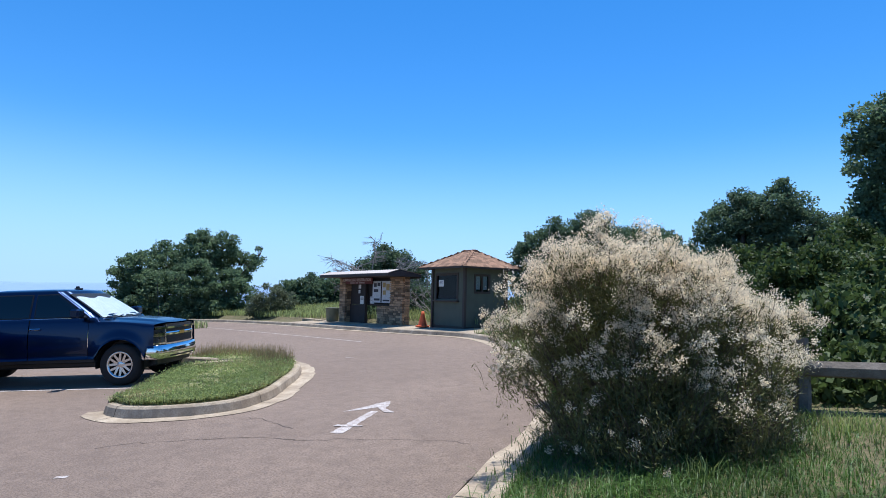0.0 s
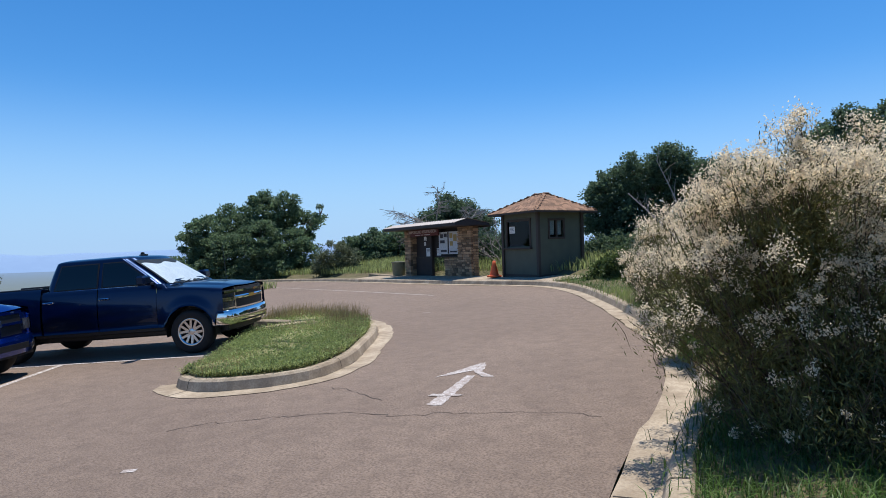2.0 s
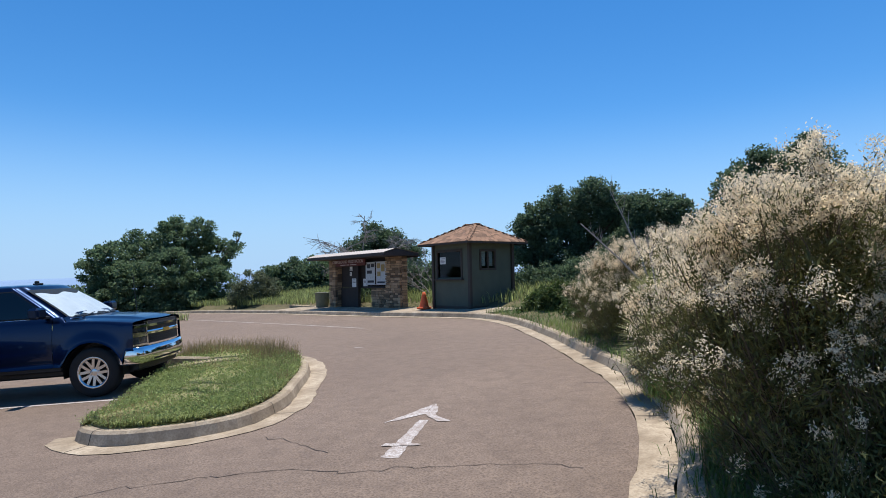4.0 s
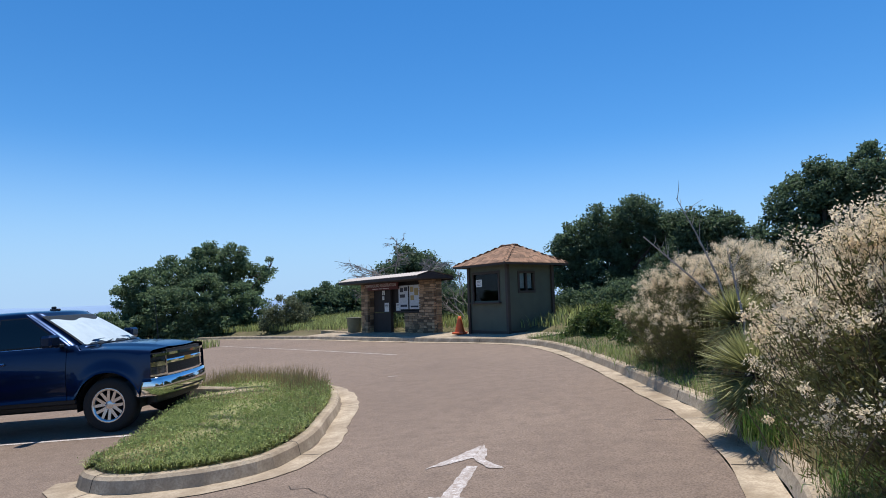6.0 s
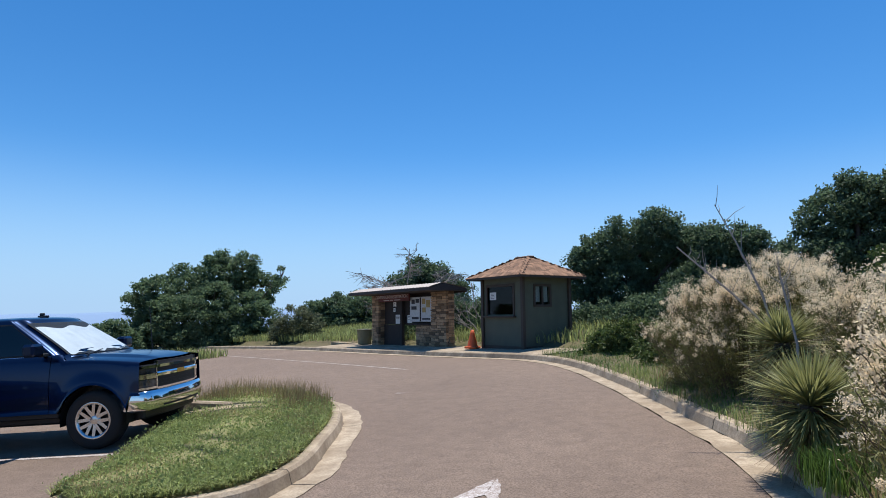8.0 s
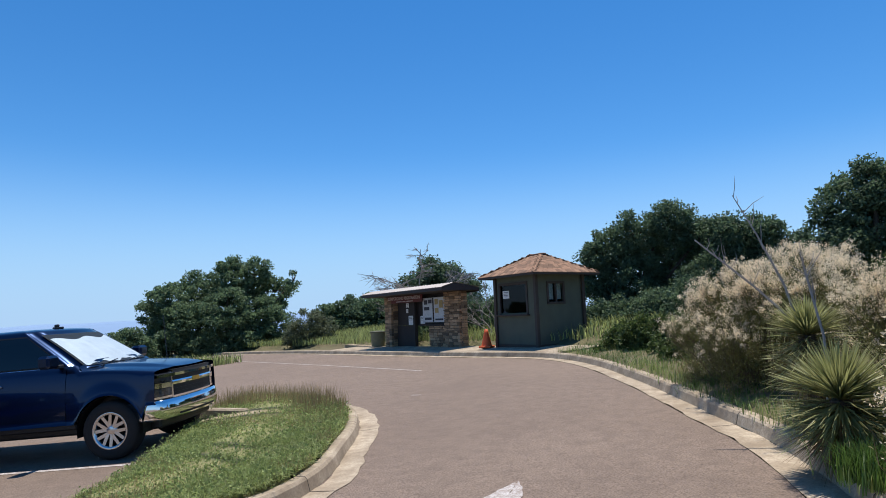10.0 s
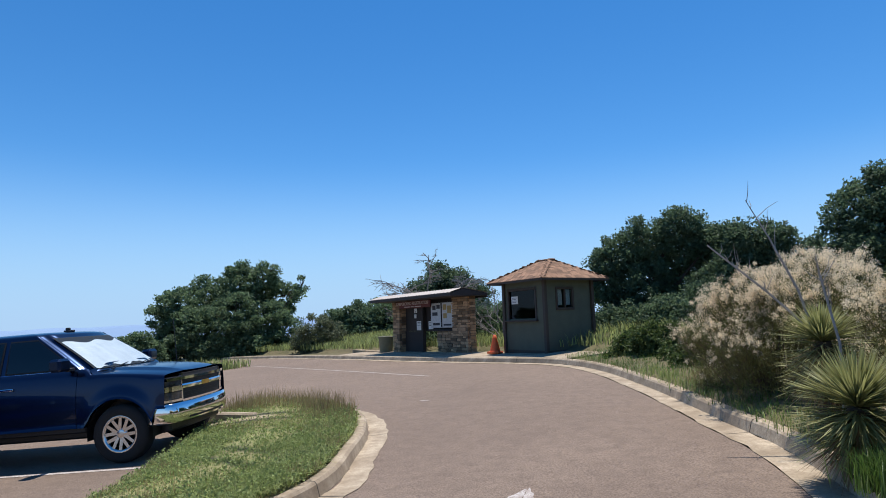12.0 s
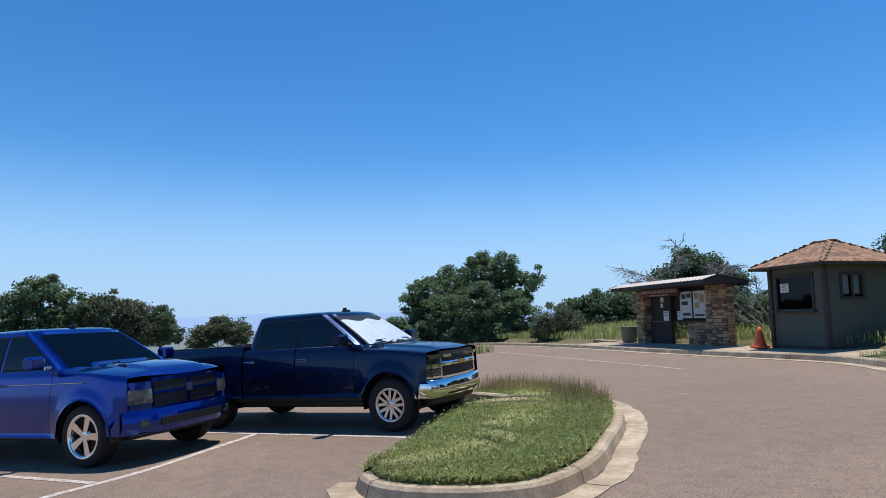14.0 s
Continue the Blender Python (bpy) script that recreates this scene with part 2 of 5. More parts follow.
# ---- the plan ----
ROAD_EDGE = spline([(40, -1.6), (14, -0.5), (5, 0.15), (2.6, 0.42), (1.6, 0.75), (1.1, 1.3), (1.0, 2.0), (0.92, 2.7), (0.88, 3.4), (0.87, 4.2), (0.845, 4.8), (0.77, 5.35), (0.51, 6.5), (0.07, 7.85), (-0.41, 8.85), (-0.84, 9.85),
                    (-1.93, 12.2), (-3.45, 15.05), (-4.88, 16.9), (-6.4, 17.95), (-8.8, 19.1), (-13.0, 21.25), (-17.6, 23.8), (-23.5, 26.6), (-30, 28.9), (-42, 31.8), (-60, 34)])
ISLAND = spline([(-5.64, 3.98), (-5.42, 3.70), (-4.9, 3.52), (-4.3, 3.60), (-3.63, 4.02), (-3.27, 4.55), (-3.24, 5.15), (-3.46, 5.95), (-3.94, 6.9), (-4.49, 7.92), (-5.42, 9.2), (-6.5, 10.1), (-7.8, 10.7), (-9.3, 10.9)])


# ---- ground and road ----
def ground_z(x, y):
    r = math.hypot(x, y)
    z = plane_z(x, y)
    west = smooth(38, 120, -x * 0.8 + y * 0.35)
    z -= 9 * west + 45 * smooth(110, 900, r)
    z += 0.5 * noise.noise((x * 0.06, y * 0.06, 3)) * smooth(30, 70, r)
    return z


def line_side(line, x, y):
    """Signed distance to the line: positive on its right."""
    best = min(range(len(line) - 1), key=lambda i: (line[i].x - x) ** 2 + (line[i].y - y) ** 2)
    d = line[best + 1] - line[best]
    o = Vector((x, y)) - line[best]
    return (o.x * d.y - o.y * d.x) / d.length


def ring_sheet():
    radii = [0.0] + [1.2 * 1.12 ** k for k in range(74)]
    n = 96
    verts, faces = [(0, 0, ground_z(0, 0) - 0.05)], []
    for r in radii[1:]:
        for k in range(n):
            x, y = r * math.cos(6.283185 * k / n), r * math.sin(6.283185 * k / n)
            verts.append((x, y, ground_z(x, y) - 0.06))
    for k in range(n):
        faces.append((0, 1 + k, 1 + (k + 1) % n))
    for j in range(len(radii) - 2):
        a, b = 1 + j * n, 1 + (j + 1) * n
        for k in range(n):
            faces.append((a + k, b + k, b + (k + 1) % n, a + (k + 1) % n))
    return verts, faces


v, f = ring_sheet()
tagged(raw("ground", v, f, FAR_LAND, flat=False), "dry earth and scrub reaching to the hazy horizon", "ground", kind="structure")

# the asphalt: all that lies on the left of the curb
nrm = normals(ROAD_EDGE)
verts, faces = [], []
rows = 26
for p, n in zip(ROAD_EDGE, nrm):
    for k in range(rows):
        u = k / (rows - 1)
        far = Vector((-10 + 0.25 * p.x, -14 + 0.05 * p.y))
        q = p.lerp(far, u ** 1.3)
        verts.append((q.x, q.y, plane_z(q.x, q.y)))
for i in range(len(ROAD_EDGE) - 1):
    for k in range(rows - 1):
        a = i * rows + k
        faces.append((a, a + 1, a + rows + 1, a + rows))
road = tagged(raw("road", verts, faces, ASPHALT, flat=False), "worn reddish-brown asphalt with cracks", "road", kind="structure")

GUTTER = [(0.0, 0.008), (0.30, 0.005)]
CURB = [(0.30, 0.004), (0.335, 0.12), (0.36, 0.145), (0.40, 0.15), (0.47, 0.15), (0.49, 0.13), (0.49, -0.1)]
sweep("gutter", [p + Vector((0.05 * noise.noise((p.x * 4, p.y * 4, 7)), 0.05 * noise.noise((p.x * 4, p.y * 4, 8)))) for p in ROAD_EDGE], GUTTER, CONCRETE, None, "pale concrete gutter beside the curb", category="gutter")
sweep("curb", ROAD_EDGE, CURB, CONCRETE, None, "weathered concrete curb along the road", category="curb")
IL = list(reversed(ISLAND))
sweep("gutter", [p + Vector((0.06 * noise.noise((p.x * 4, p.y * 4, 7)), 0.06 * noise.noise((p.x * 4, p.y * 4, 8)))) for p in IL], [(0.0, 0.008), (0.28, 0.005)], CONCRETE, None, "pale concrete gutter round the grass island", category="gutter")
sweep("curb", IL, [(0.28, 0.004), (0.31, 0.12), (0.34, 0.15), (0.44, 0.15), (0.46, 0.12), (0.46, -0.1), (0.30, -0.1)], CONCRETE, None, "rounded concrete curb of the grass island", category="curb")

# verge on the right of the curb
def verge_z(d):
    return 0.13 + 0.05 * min(d, 10) + 0.10 * smooth(0, 1.5, d)


prof = [(0.47, 0.10)] + [(0.6 * 1.28 ** k, verge_z(0.6 * 1.28 ** k)) for k in range(16)]
verts, faces, k = [], [], len(prof)
for p, n in zip(ROAD_EDGE, nrm):
    for o, h in prof:
        q = p + n * o
        if p.y > 16.5 and o < 3.0:
            h = 0.10 + (h - 0.10) * smooth(2.0, 3.0, o)
        verts.append((q.x, q.y, plane_z(q.x, q.y) + h + 0.05 * noise.noise((q.x * 0.8, q.y * 0.8, 0)) * min(1, o)))
for i in range(len(ROAD_EDGE) - 1):
    for j in range(k - 1):
        faces.append((i * k + j, i * k + j + 1, (i + 1) * k + j + 1, (i + 1) * k + j))
verge = tagged(raw("verge", verts, faces, SOIL, flat=False), "grassy earth bank behind the curb", "ground", kind="structure")

# soil of the island
back_edge = [Vector(q) for q in ((-5.22, 3.98), (-5.42, 4.28), (-5.68, 4.74), (-6.3, 5.65), (-7.12, 6.75), (-8.5, 8.4), (-9.2, 9.5), (-9.5, 10.5))]
inner = [p + n * -0.45 for p, n in zip(ISLAND, normals(ISLAND))]
bs = spline(back_edge, 0.25)
m = 60
A_ = [inner[int(i * (len(inner) - 1) / (m - 1))] for i in range(m)]
B_ = [bs[int(i * (len(bs) - 1) / (m - 1))] for i in range(m)]
verts, faces = [], []
for a, b in zip(A_, B_):
    for j in range(9):
        q = a.lerp(b, j / 8)
        verts.append((q.x, q.y, plane_z(q.x, q.y) + 0.13 + 0.10 * math.sin(math.pi * j / 8)))
    q = a.lerp(b, 1.02)
    verts.append((q.x, q.y, plane_z(q.x, q.y) - 0.03))
for i in range(m - 1):
    for j in range(9):
        faces.append((i * 10 + j, i * 10 + j + 1, i * 10 + j + 11, i * 10 + j + 10))
BED = mat("island_soil", (0.25, 0.25, 0.095), 0.95, dark=(0.20, 0.15, 0.08), scale=1.5, amount=0.6, fine=25, fine_amount=0.5, bump=0.8, bump_scale=30)
nt = BED.node_tree
geo, gap, edge, worn, sand = (nt.nodes.new("ShaderNode" + k) for k in ("NewGeometry", "VectorMath", "MapRange", "TexNoise", "Mix"))
gap.operation = "DISTANCE"
gap.inputs[1].default_value = (-7.5, 8.05, 0.25)
worn.inputs["Scale"].default_value = 3.0
nt.links.new(geo.outputs["Position"], gap.inputs[0])
add = nt.nodes.new("ShaderNodeMath")
nt.links.new(gap.outputs["Value"], add.inputs[0])
nt.links.new(worn.outputs["Fac"], add.inputs[1])
nt.links.new(add.outputs[0], edge.inputs[0])
for k, v in zip((1, 2, 3, 4), (1.05, 1.3, 1.0, 0.0)):
    edge.inputs[k].default_value = v
sand.data_type = "RGBA"
b = nt.nodes["Principled BSDF"]
nt.links.new(edge.outputs[0], sand.inputs["Factor"])
nt.links.new(b.inputs["Base Color"].links[0].from_socket, sand.inputs[6])
sand.inputs[7].default_value = (0.36, 0.28, 0.175, 1)
nt.links.new(sand.outputs[2], b.inputs["Base Color"])
tagged(raw("island_bed", verts, faces, BED, flat=False), "raised bed of the grass island", "ground", kind="structure")

back_line = [p for p in spline(back_edge, 0.2) if 4.2 < p.y < 5.75]
sweep("curb", back_line, [(-0.14, -0.05), (-0.14, 0.12), (-0.12, 0.15), (0.0, 0.155), (0.02, 0.12), (0.02, -0.05)], CONCRETE, None, "low concrete curb at the back of the grass island", category="curb")

# far hills, the blue of the haze painted into their colour
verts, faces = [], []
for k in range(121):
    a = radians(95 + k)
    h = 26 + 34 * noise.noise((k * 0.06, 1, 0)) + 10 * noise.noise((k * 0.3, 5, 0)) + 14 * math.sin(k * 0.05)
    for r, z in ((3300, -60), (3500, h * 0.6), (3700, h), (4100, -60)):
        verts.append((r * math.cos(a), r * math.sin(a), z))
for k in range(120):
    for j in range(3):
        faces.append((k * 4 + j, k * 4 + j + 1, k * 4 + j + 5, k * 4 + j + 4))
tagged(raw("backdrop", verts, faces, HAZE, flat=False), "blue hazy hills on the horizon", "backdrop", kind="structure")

# expansion joints across curb and gutter
JOINT = mat("joint_gap", (0.05, 0.04, 0.03), 0.95, scale=8, bump=0)


def joints(line, width, first, every, top):
    nrm, run, due = normals(line), 0.0, first
    for i in range(1, len(line)):
        run += (line[i] - line[i - 1]).length
        if run < due:
            continue
        due += every
        p, n = line[i], nrm[i]
        d = Vector((-n.y, n.x))
        verts = []
        for o, h in ((0.02, 0.011), (width, 0.009), (width + 0.034, 0.124), (width + 0.06, 0.150), (width + 0.10, 0.155), (width + 0.17, 0.155)):
            for s in (-0.006, 0.006):
                q = p + n * (o - (0.003 if h > 0.05 else 0)) + d * s
                verts.append((q.x, q.y, plane_z(q.x, q.y) + h))
        tagged(raw("curb_joint", verts, [(2 * k, 2 * k + 1, 2 * k + 3, 2 * k + 2) for k in range(5)], JOINT), "dark joint across curb and gutter", "curb joint", kind="structure")


joints([p for p in ROAD_EDGE if p.x < 4 and p.y < 19], 0.30, 1.2, 3.05, 0.15)
joints(IL, 0.28, 2.4, 3.05, 0.15)


# ---- paint and cracks on the road ----
CRACK = mat("crack_filler", (0.075, 0.056, 0.045), 0.95, scale=8, bump=0.2)


def marking(name, pts, width, label, material=PAINT_WHITE, lift=0.004, step=0.3):
    ob = strip(name, spline(pts, step), width, lift, material)
    return tagged(ob, label, "road marking", kind="structure")


def painted(name, corners, parent, lift=0.004):
    """A flat painted shape on the road, with slightly ragged edges."""
    rr = np.random.default_rng(len(corners) * 7 + int(abs(corners[0][0]) * 100))
    line = []
    for a, b in zip(corners, corners[1:] + corners[:1]):
        n = max(2, int(math.hypot(b[0] - a[0], b[1] - a[1]) / 0.05))
        for k in range(n):
            line.append((a[0] + (b[0] - a[0]) * k / n + rr.normal() * 0.005, a[1] + (b[1] - a[1]) * k / n + rr.normal() * 0.008))
    bm = bmesh.new()
    face = bm.faces.new([bm.verts.new((x, y, plane_z(x, y) + lift)) for x, y in line])
    if face.normal.z < 0:
        face.normal_flip()
    bmesh.ops.triangulate(bm, faces=[face])
    return part(name, bm, PAINT_WHITE, parent)


arrow = tagged(new("road_arrow"), "worn white arrow painted on the asphalt", "road marking", kind="structure")
painted("shaft", [(-1.33, 3.93), (-1.16, 3.95), (-1.42, 5.24), (-1.53, 5.22)], arrow)
painted("wing", [(-1.665, 6.0), (-1.58, 5.50), (-1.66, 5.36), (-1.89, 5.06), (-1.81, 5.36)], arrow, 0.0055)
painted("wing", [(-1.66, 6.0), (-1.555, 5.84), (-1.42, 5.44), (-1.16, 5.22), (-1.30, 5.20), (-1.47, 5.36), (-1.58, 5.50)], arrow, 0.007)
painted("cross_bar", [(-1.50, 4.25), (-1.20, 4.31), (-1.12, 4.35), (-1.21, 4.38), (-1.49, 4.34)], arrow, 0.0085)
marking("parking_line", [(-12.4, 3.6), (-9.64, 4.80), (-6.80, 6.0)], 0.10, "white parking bay line on the asphalt")
marking("parking_line", [(-9.60, 4.78), (-9.15, 4.12), (-8.28, 2.79), (-7.88, 1.78), (-7.3, 0.4)], 0.10, "white line along the front of the bays", lift=0.0065)
marking("parking_line", [(-12.2, 0.4), (-8.13, 2.20)], 0.10, "white parking bay line beside the blue pickup")
marking("edge_line", [(-24.5, 23.9), (-18.1, 20.7), (-12.5, 17.85), (-8.1, 15.52)], 0.11, "thin faded white line along the road", step=1.0)
for a, b in (((-5.87, 11.2), (-5.66, 11.23)), ((-2.80, 1.60), (-2.70, 1.66))):
    marking("paint_scrap", [a, b], 0.07, "scrap of worn white road paint")


def crack(pts, seed):
    rng = np.random.default_rng(seed)
    line = [p + Vector((rng.normal() * 0.02, rng.normal() * 0.025)) for p in spline(pts, 0.09)]
    nrm = normals(line)
    verts = []
    for p, n in zip(line, nrm):
        w = 0.002 + 0.005 * rng.random()
        verts += [((p + n * s * w).x, (p + n * s * w).y, plane_z(p.x, p.y) + 0.004) for s in (-1, 1)]
    ob = raw("crack", verts, [(2 * i, 2 * i + 1, 2 * i + 3, 2 * i + 2) for i in range(len(line) - 1)], CRACK)
    return tagged(ob, "thin dark crack in the asphalt", "crack", kind="structure")


crack([(-2.63, 3.2), (-1.98, 3.5), (-1.45, 3.53), (-0.95, 3.73), (0.04, 4.0), (0.47, 3.97)], 1)
crack([(-2.95, 4.40), (-2.46, 4.24), (-2.2, 4.12), (-1.92, 3.98)], 2)
crack([(-3.5, 2.55), (-3.0, 2.95), (-2.63, 3.2)], 3)

# ---- sidewalk on the far side ----
U = Vector((0.868, -0.496))
N = Vector((0.496, 0.868))


def curb_frame(s, off, z=0.0):
    q = Vector((-9.3, 19.8)) + U * s + N * off
    return Matrix.Translation((q.x, q.y, z)) @ Matrix.Rotation(math.atan2(U.y, U.x), 4, "Z")


far_walk = [p for p in ROAD_EDGE if p.y > 17.0 and p.x > -19]
sweep("pavement", far_walk, [(0.495, -0.05), (0.495, 0.152), (1.2, 0.158), (2.1, 0.165), (2.1, -0.05)], CONCRETE, None, "pale concrete sidewalk along the far curb", category="pavement")
slab = thing("concrete_pad", curb_frame(-8.0, 1.9, 0.40), "pale concrete pad beside the kiosk", "concrete pad")
part("slab", boxed(-4.2, 1.5, -0.6, 1.6, -0.2, 0.06, 0.01), CONCRETE, slab)

# ---- ticket booth ----
booth = thing("ticket_booth", pose(-5.96, 19.4, 0.64, 0, 0, -29.7), "dark green wooden ticket booth with a brown hipped shingle roof", "booth")
S = 2.08
# pale inserts set behind the two panes of the side window
PALE_INSERT = mat("pale_window_insert", (0.55, 0.58, 0.58), 0.8, scale=6, amount=0.3, bump=0.2)
PAPER = mat("paper", (0.78, 0.77, 0.73), 0.9, scale=12, amount=0.15, bump=0)
INK = mat("printed_ink", (0.06, 0.06, 0.07), 0.9, scale=20, bump=0)
WHITE_CLUTTER = mat("white_plastic", (0.6, 0.6, 0.6), 0.5, scale=10, bump=0)


def wall_with_hole(a0, a1, z0, z1, h0, h1, hz0, hz1, along_x, at, thick):
    bm = bmesh.new()
    for p0, p1, q0, q1 in ((a0, h0, z0, z1), (h1, a1, z0, z1), (h0, h1, z0, hz0), (h0, h1, hz1, z1)):
        if along_x:
            box(bm, p0, p1, at, at + thick, q0, q1)
        else:
            box(bm, at - thick, at, p0, p1, q0, q1)
    bmesh.ops.remove_doubles(bm, verts=bm.verts, dist=0.0005)
    return bm


part("wall", wall_with_hole(-S, 0, -0.2, 2.44, -1.86, -0.46, 1.16, 2.12, True, 0.0, 0.09), GREEN_BOARD, booth)
part("wall", wall_with_hole(0.09, S, -0.2, 2.44, 0.52, 1.20, 1.48, 2.10, False, 0.0, 0.09), GREEN_BOARD, booth)
part("wall", boxed(-S, 0, S - 0.09, S, -0.2, 2.44), GREEN_BOARD, booth)
part("wall", boxed(-S, -S + 0.09, 0.09, S - 0.09, -0.2, 2.44), GREEN_BOARD, booth)
part("floor", boxed(-S + 0.09, -0.09, 0.09, S - 0.09, 0.0, 0.05), BROWN_TRIM, booth)
part("counter", boxed(-1.95, -0.3, 0.10, 0.55, 1.02, 1.07, 0.01), BROWN_TRIM, booth)
for x, y in ((0.012, -0.012), (-S - 0.012, -0.012), (0.012, S + 0.012)):
    part("corner_post", boxed(x - 0.06, x + 0.06, y - 0.06, y + 0.06, -0.2, 2.42, 0.008), BROWN_TRIM, booth)
part("base_board", boxed(-S + 0.06, -0.06, -0.025, 0.0, -0.2, 0.12, 0.004), BROWN_TRIM, booth)
part("base_board", boxed(0.0, 0.025, 0.06, S - 0.06, -0.2, 0.12, 0.004), BROWN_TRIM, booth)
win = part("service_window", boxed(-1.92, -0.40, -0.03, 0.02, 2.10, 2.19, 0.006), BROWN_TRIM, booth)
for x0, x1, z0, z1 in ((-1.92, -1.84, 1.10, 2.10), (-0.48, -0.40, 1.10, 2.10)):
    part("frame", boxed(x0, x1, -0.03, 0.03, z0, z1, 0.006), BROWN_TRIM, win)
part("sill", boxed(-1.98, -0.34, -0.13, 0.03, 1.06, 1.115, 0.008), BROWN_TRIM, win)
part("pane", boxed(-1.86, -0.46, 0.035, 0.04, 1.16, 2.12), GLASS_DARK, win)
part("notice", boxed(-1.74, -1.40, 0.022, 0.028, 1.66, 1.92), PAPER, win)
for k in range(4):
    part("text_bar", boxed(-1.69, -1.45 - 0.04 * (k % 2), 0.018, 0.0215, 1.86 - 0.05 * k, 1.875 - 0.05 * k), INK, win)
for x, w, h in ((-1.60, 0.12, 0.10), (-1.30, 0.2, 0.07), (-1.02, 0.14, 0.12), (-0.78, 0.2, 0.09), (-0.6, 0.1, 0.14)):
    part("counter_clutter", boxed(x - w / 2, x + w / 2, 0.12, 0.24, 1.07, 1.07 + h, 0.01), WHITE_CLUTTER, booth)
win = part("side_window", boxed(-0.03, 0.03, 0.46, 1.26, 2.08, 2.16, 0.006), BROWN_TRIM, booth)
for y0, y1, z0, z1 in ((0.46, 0.54, 1.42, 2.08), (1.18, 1.26, 1.42, 2.08), (0.83, 0.89, 1.48, 2.10), (0.46, 1.26, 1.40, 1.48)):
    part("frame", boxed(-0.03, 0.031, y0, y1, z0, z1, 0.006), BROWN_TRIM, win)
for y0, y1 in ((0.54, 0.83), (0.89, 1.18)):
    part("pane", boxed(-0.045, -0.04, y0, y1, 1.48, 2.09), GLASS_THIN, win)
    part("blind", boxed(-0.085, -0.075, y0 + 0.04, y1 - 0.02, 1.56, 2.09), PALE_INSERT, win)

# the hipped roof: deck, fascia and shingles
e, ez, ax, az, half = 0.43, 2.42, -S / 2, 3.14, 0.28
bm = bmesh.new()
q = [bm.verts.new(c) for c in ((-S - e, -e, ez), (e, -e, ez), (e, S + e, ez), (-S - e, S + e, ez), (ax - half, S / 2, az), (ax + half, S / 2, az))]
for fc in ((0, 1, 5, 4), (1, 2, 5), (2, 3, 4, 5), (3, 0, 4), (3, 2, 1, 0)):
    bm.faces.new([q[i] for i in fc])
roof = part("roof", bm, BROWN_TRIM, booth)
for x0, x1, y0, y1 in ((-S - e, e, -e - 0.012, -e + 0.012), (e - 0.012, e + 0.012, -e + 0.012, S + e), (-S - e, e, S + e - 0.012, S + e + 0.012), (-S - e - 0.012, -S - e + 0.012, -e + 0.012, S + e - 0.012)):
    part("fascia", boxed(x0, x1, y0, y1, ez - 0.07, ez + 0.015), BROWN_TRIM, roof)
rng = np.random.default_rng(9)
shingle_mesh = None
planes = [((-S - e, -e), (e, -e), (ax - half, S / 2), (ax + half, S / 2)), ((e, -e), (e, S + e), (ax + half, S / 2), (ax + half, S / 2)),
          ((e, S + e), (-S - e, S + e), (ax + half, S / 2), (ax - half, S / 2)), ((-S - e, S + e), (-S - e, -e), (ax - half, S / 2), (ax - half, S / 2))]
for a, b, c, d in planes:
    A3, B3, C3, D3 = Vector((*a, ez)), Vector((*b, ez)), Vector((*c, az)), Vector((*d, az))
    along = (B3 - A3).normalized()
    upn = along.cross((C3 - A3)).normalized()
    upn = upn if upn.z > 0 else -upn
    up = upn.cross(along).normalized()
    courses = 14
    for r in range(courses):
        k0 = r / courses
        L0, R0 = A3.lerp(C3, k0), B3.lerp(D3, k0)
        n = max(1, int((R0 - L0).length / 0.20))
        for j in range(n):
            p = L0.lerp(R0, (j + 0.5 + 0.25 * (r % 2) - 0.12) / n)
            if shingle_mesh is None:
                me = bpy.data.meshes.new("shingle")
                bb = boxed(-0.099, 0.099, -0.02, 0.16, 0.0, 0.011)
                bb.to_mesh(me)
                bb.free()
                me.materials.append(SHINGLE)
                shingle_mesh = me
            ob = new("shingle", shingle_mesh)
            ob.parent = roof
            tilt = Matrix.Rotation(radians(rng.uniform(1.8, 4.0)), 3, "X")
            turn = Matrix((along, up, upn)).transposed() @ tilt @ Matrix.Rotation(radians(rng.normal() * 1.2), 3, "Z")
            sc = Matrix.Diagonal((rng.uniform(0.85, 1.05), 1.0, 1.0))
            ob.matrix_local = Matrix.Translation(p + upn * 0.006) @ (turn @ sc).to_4x4()
part("ridge_cap", boxed(ax - half - 0.12, ax + half + 0.12, S / 2 - 0.10, S / 2 + 0.10, az - 0.01, az + 0.035, 0.012), SHINGLE, roof)

# ---- registration kiosk ----
kiosk = thing("registration_kiosk", curb_frame(0, 1.3, 0.42), "open stone kiosk with notice boards and a corrugated metal roof", "kiosk")
DARK_BOARD = mat("dark_stained_board", (0.035, 0.024, 0.02), 0.8, dark=(0.02, 0.015, 0.013), scale=5, bump=0.3, bump_scale=40)
RED_SIGN = mat("red_brown_sign", (0.11, 0.022, 0.02), 0.7, dark=(0.10, 0.02, 0.018), scale=6, bump=0.1)
WHITE_LETTER = mat("white_letters", (0.62, 0.52, 0.50), 0.8, scale=20, bump=0)
STONES = [None] * 6


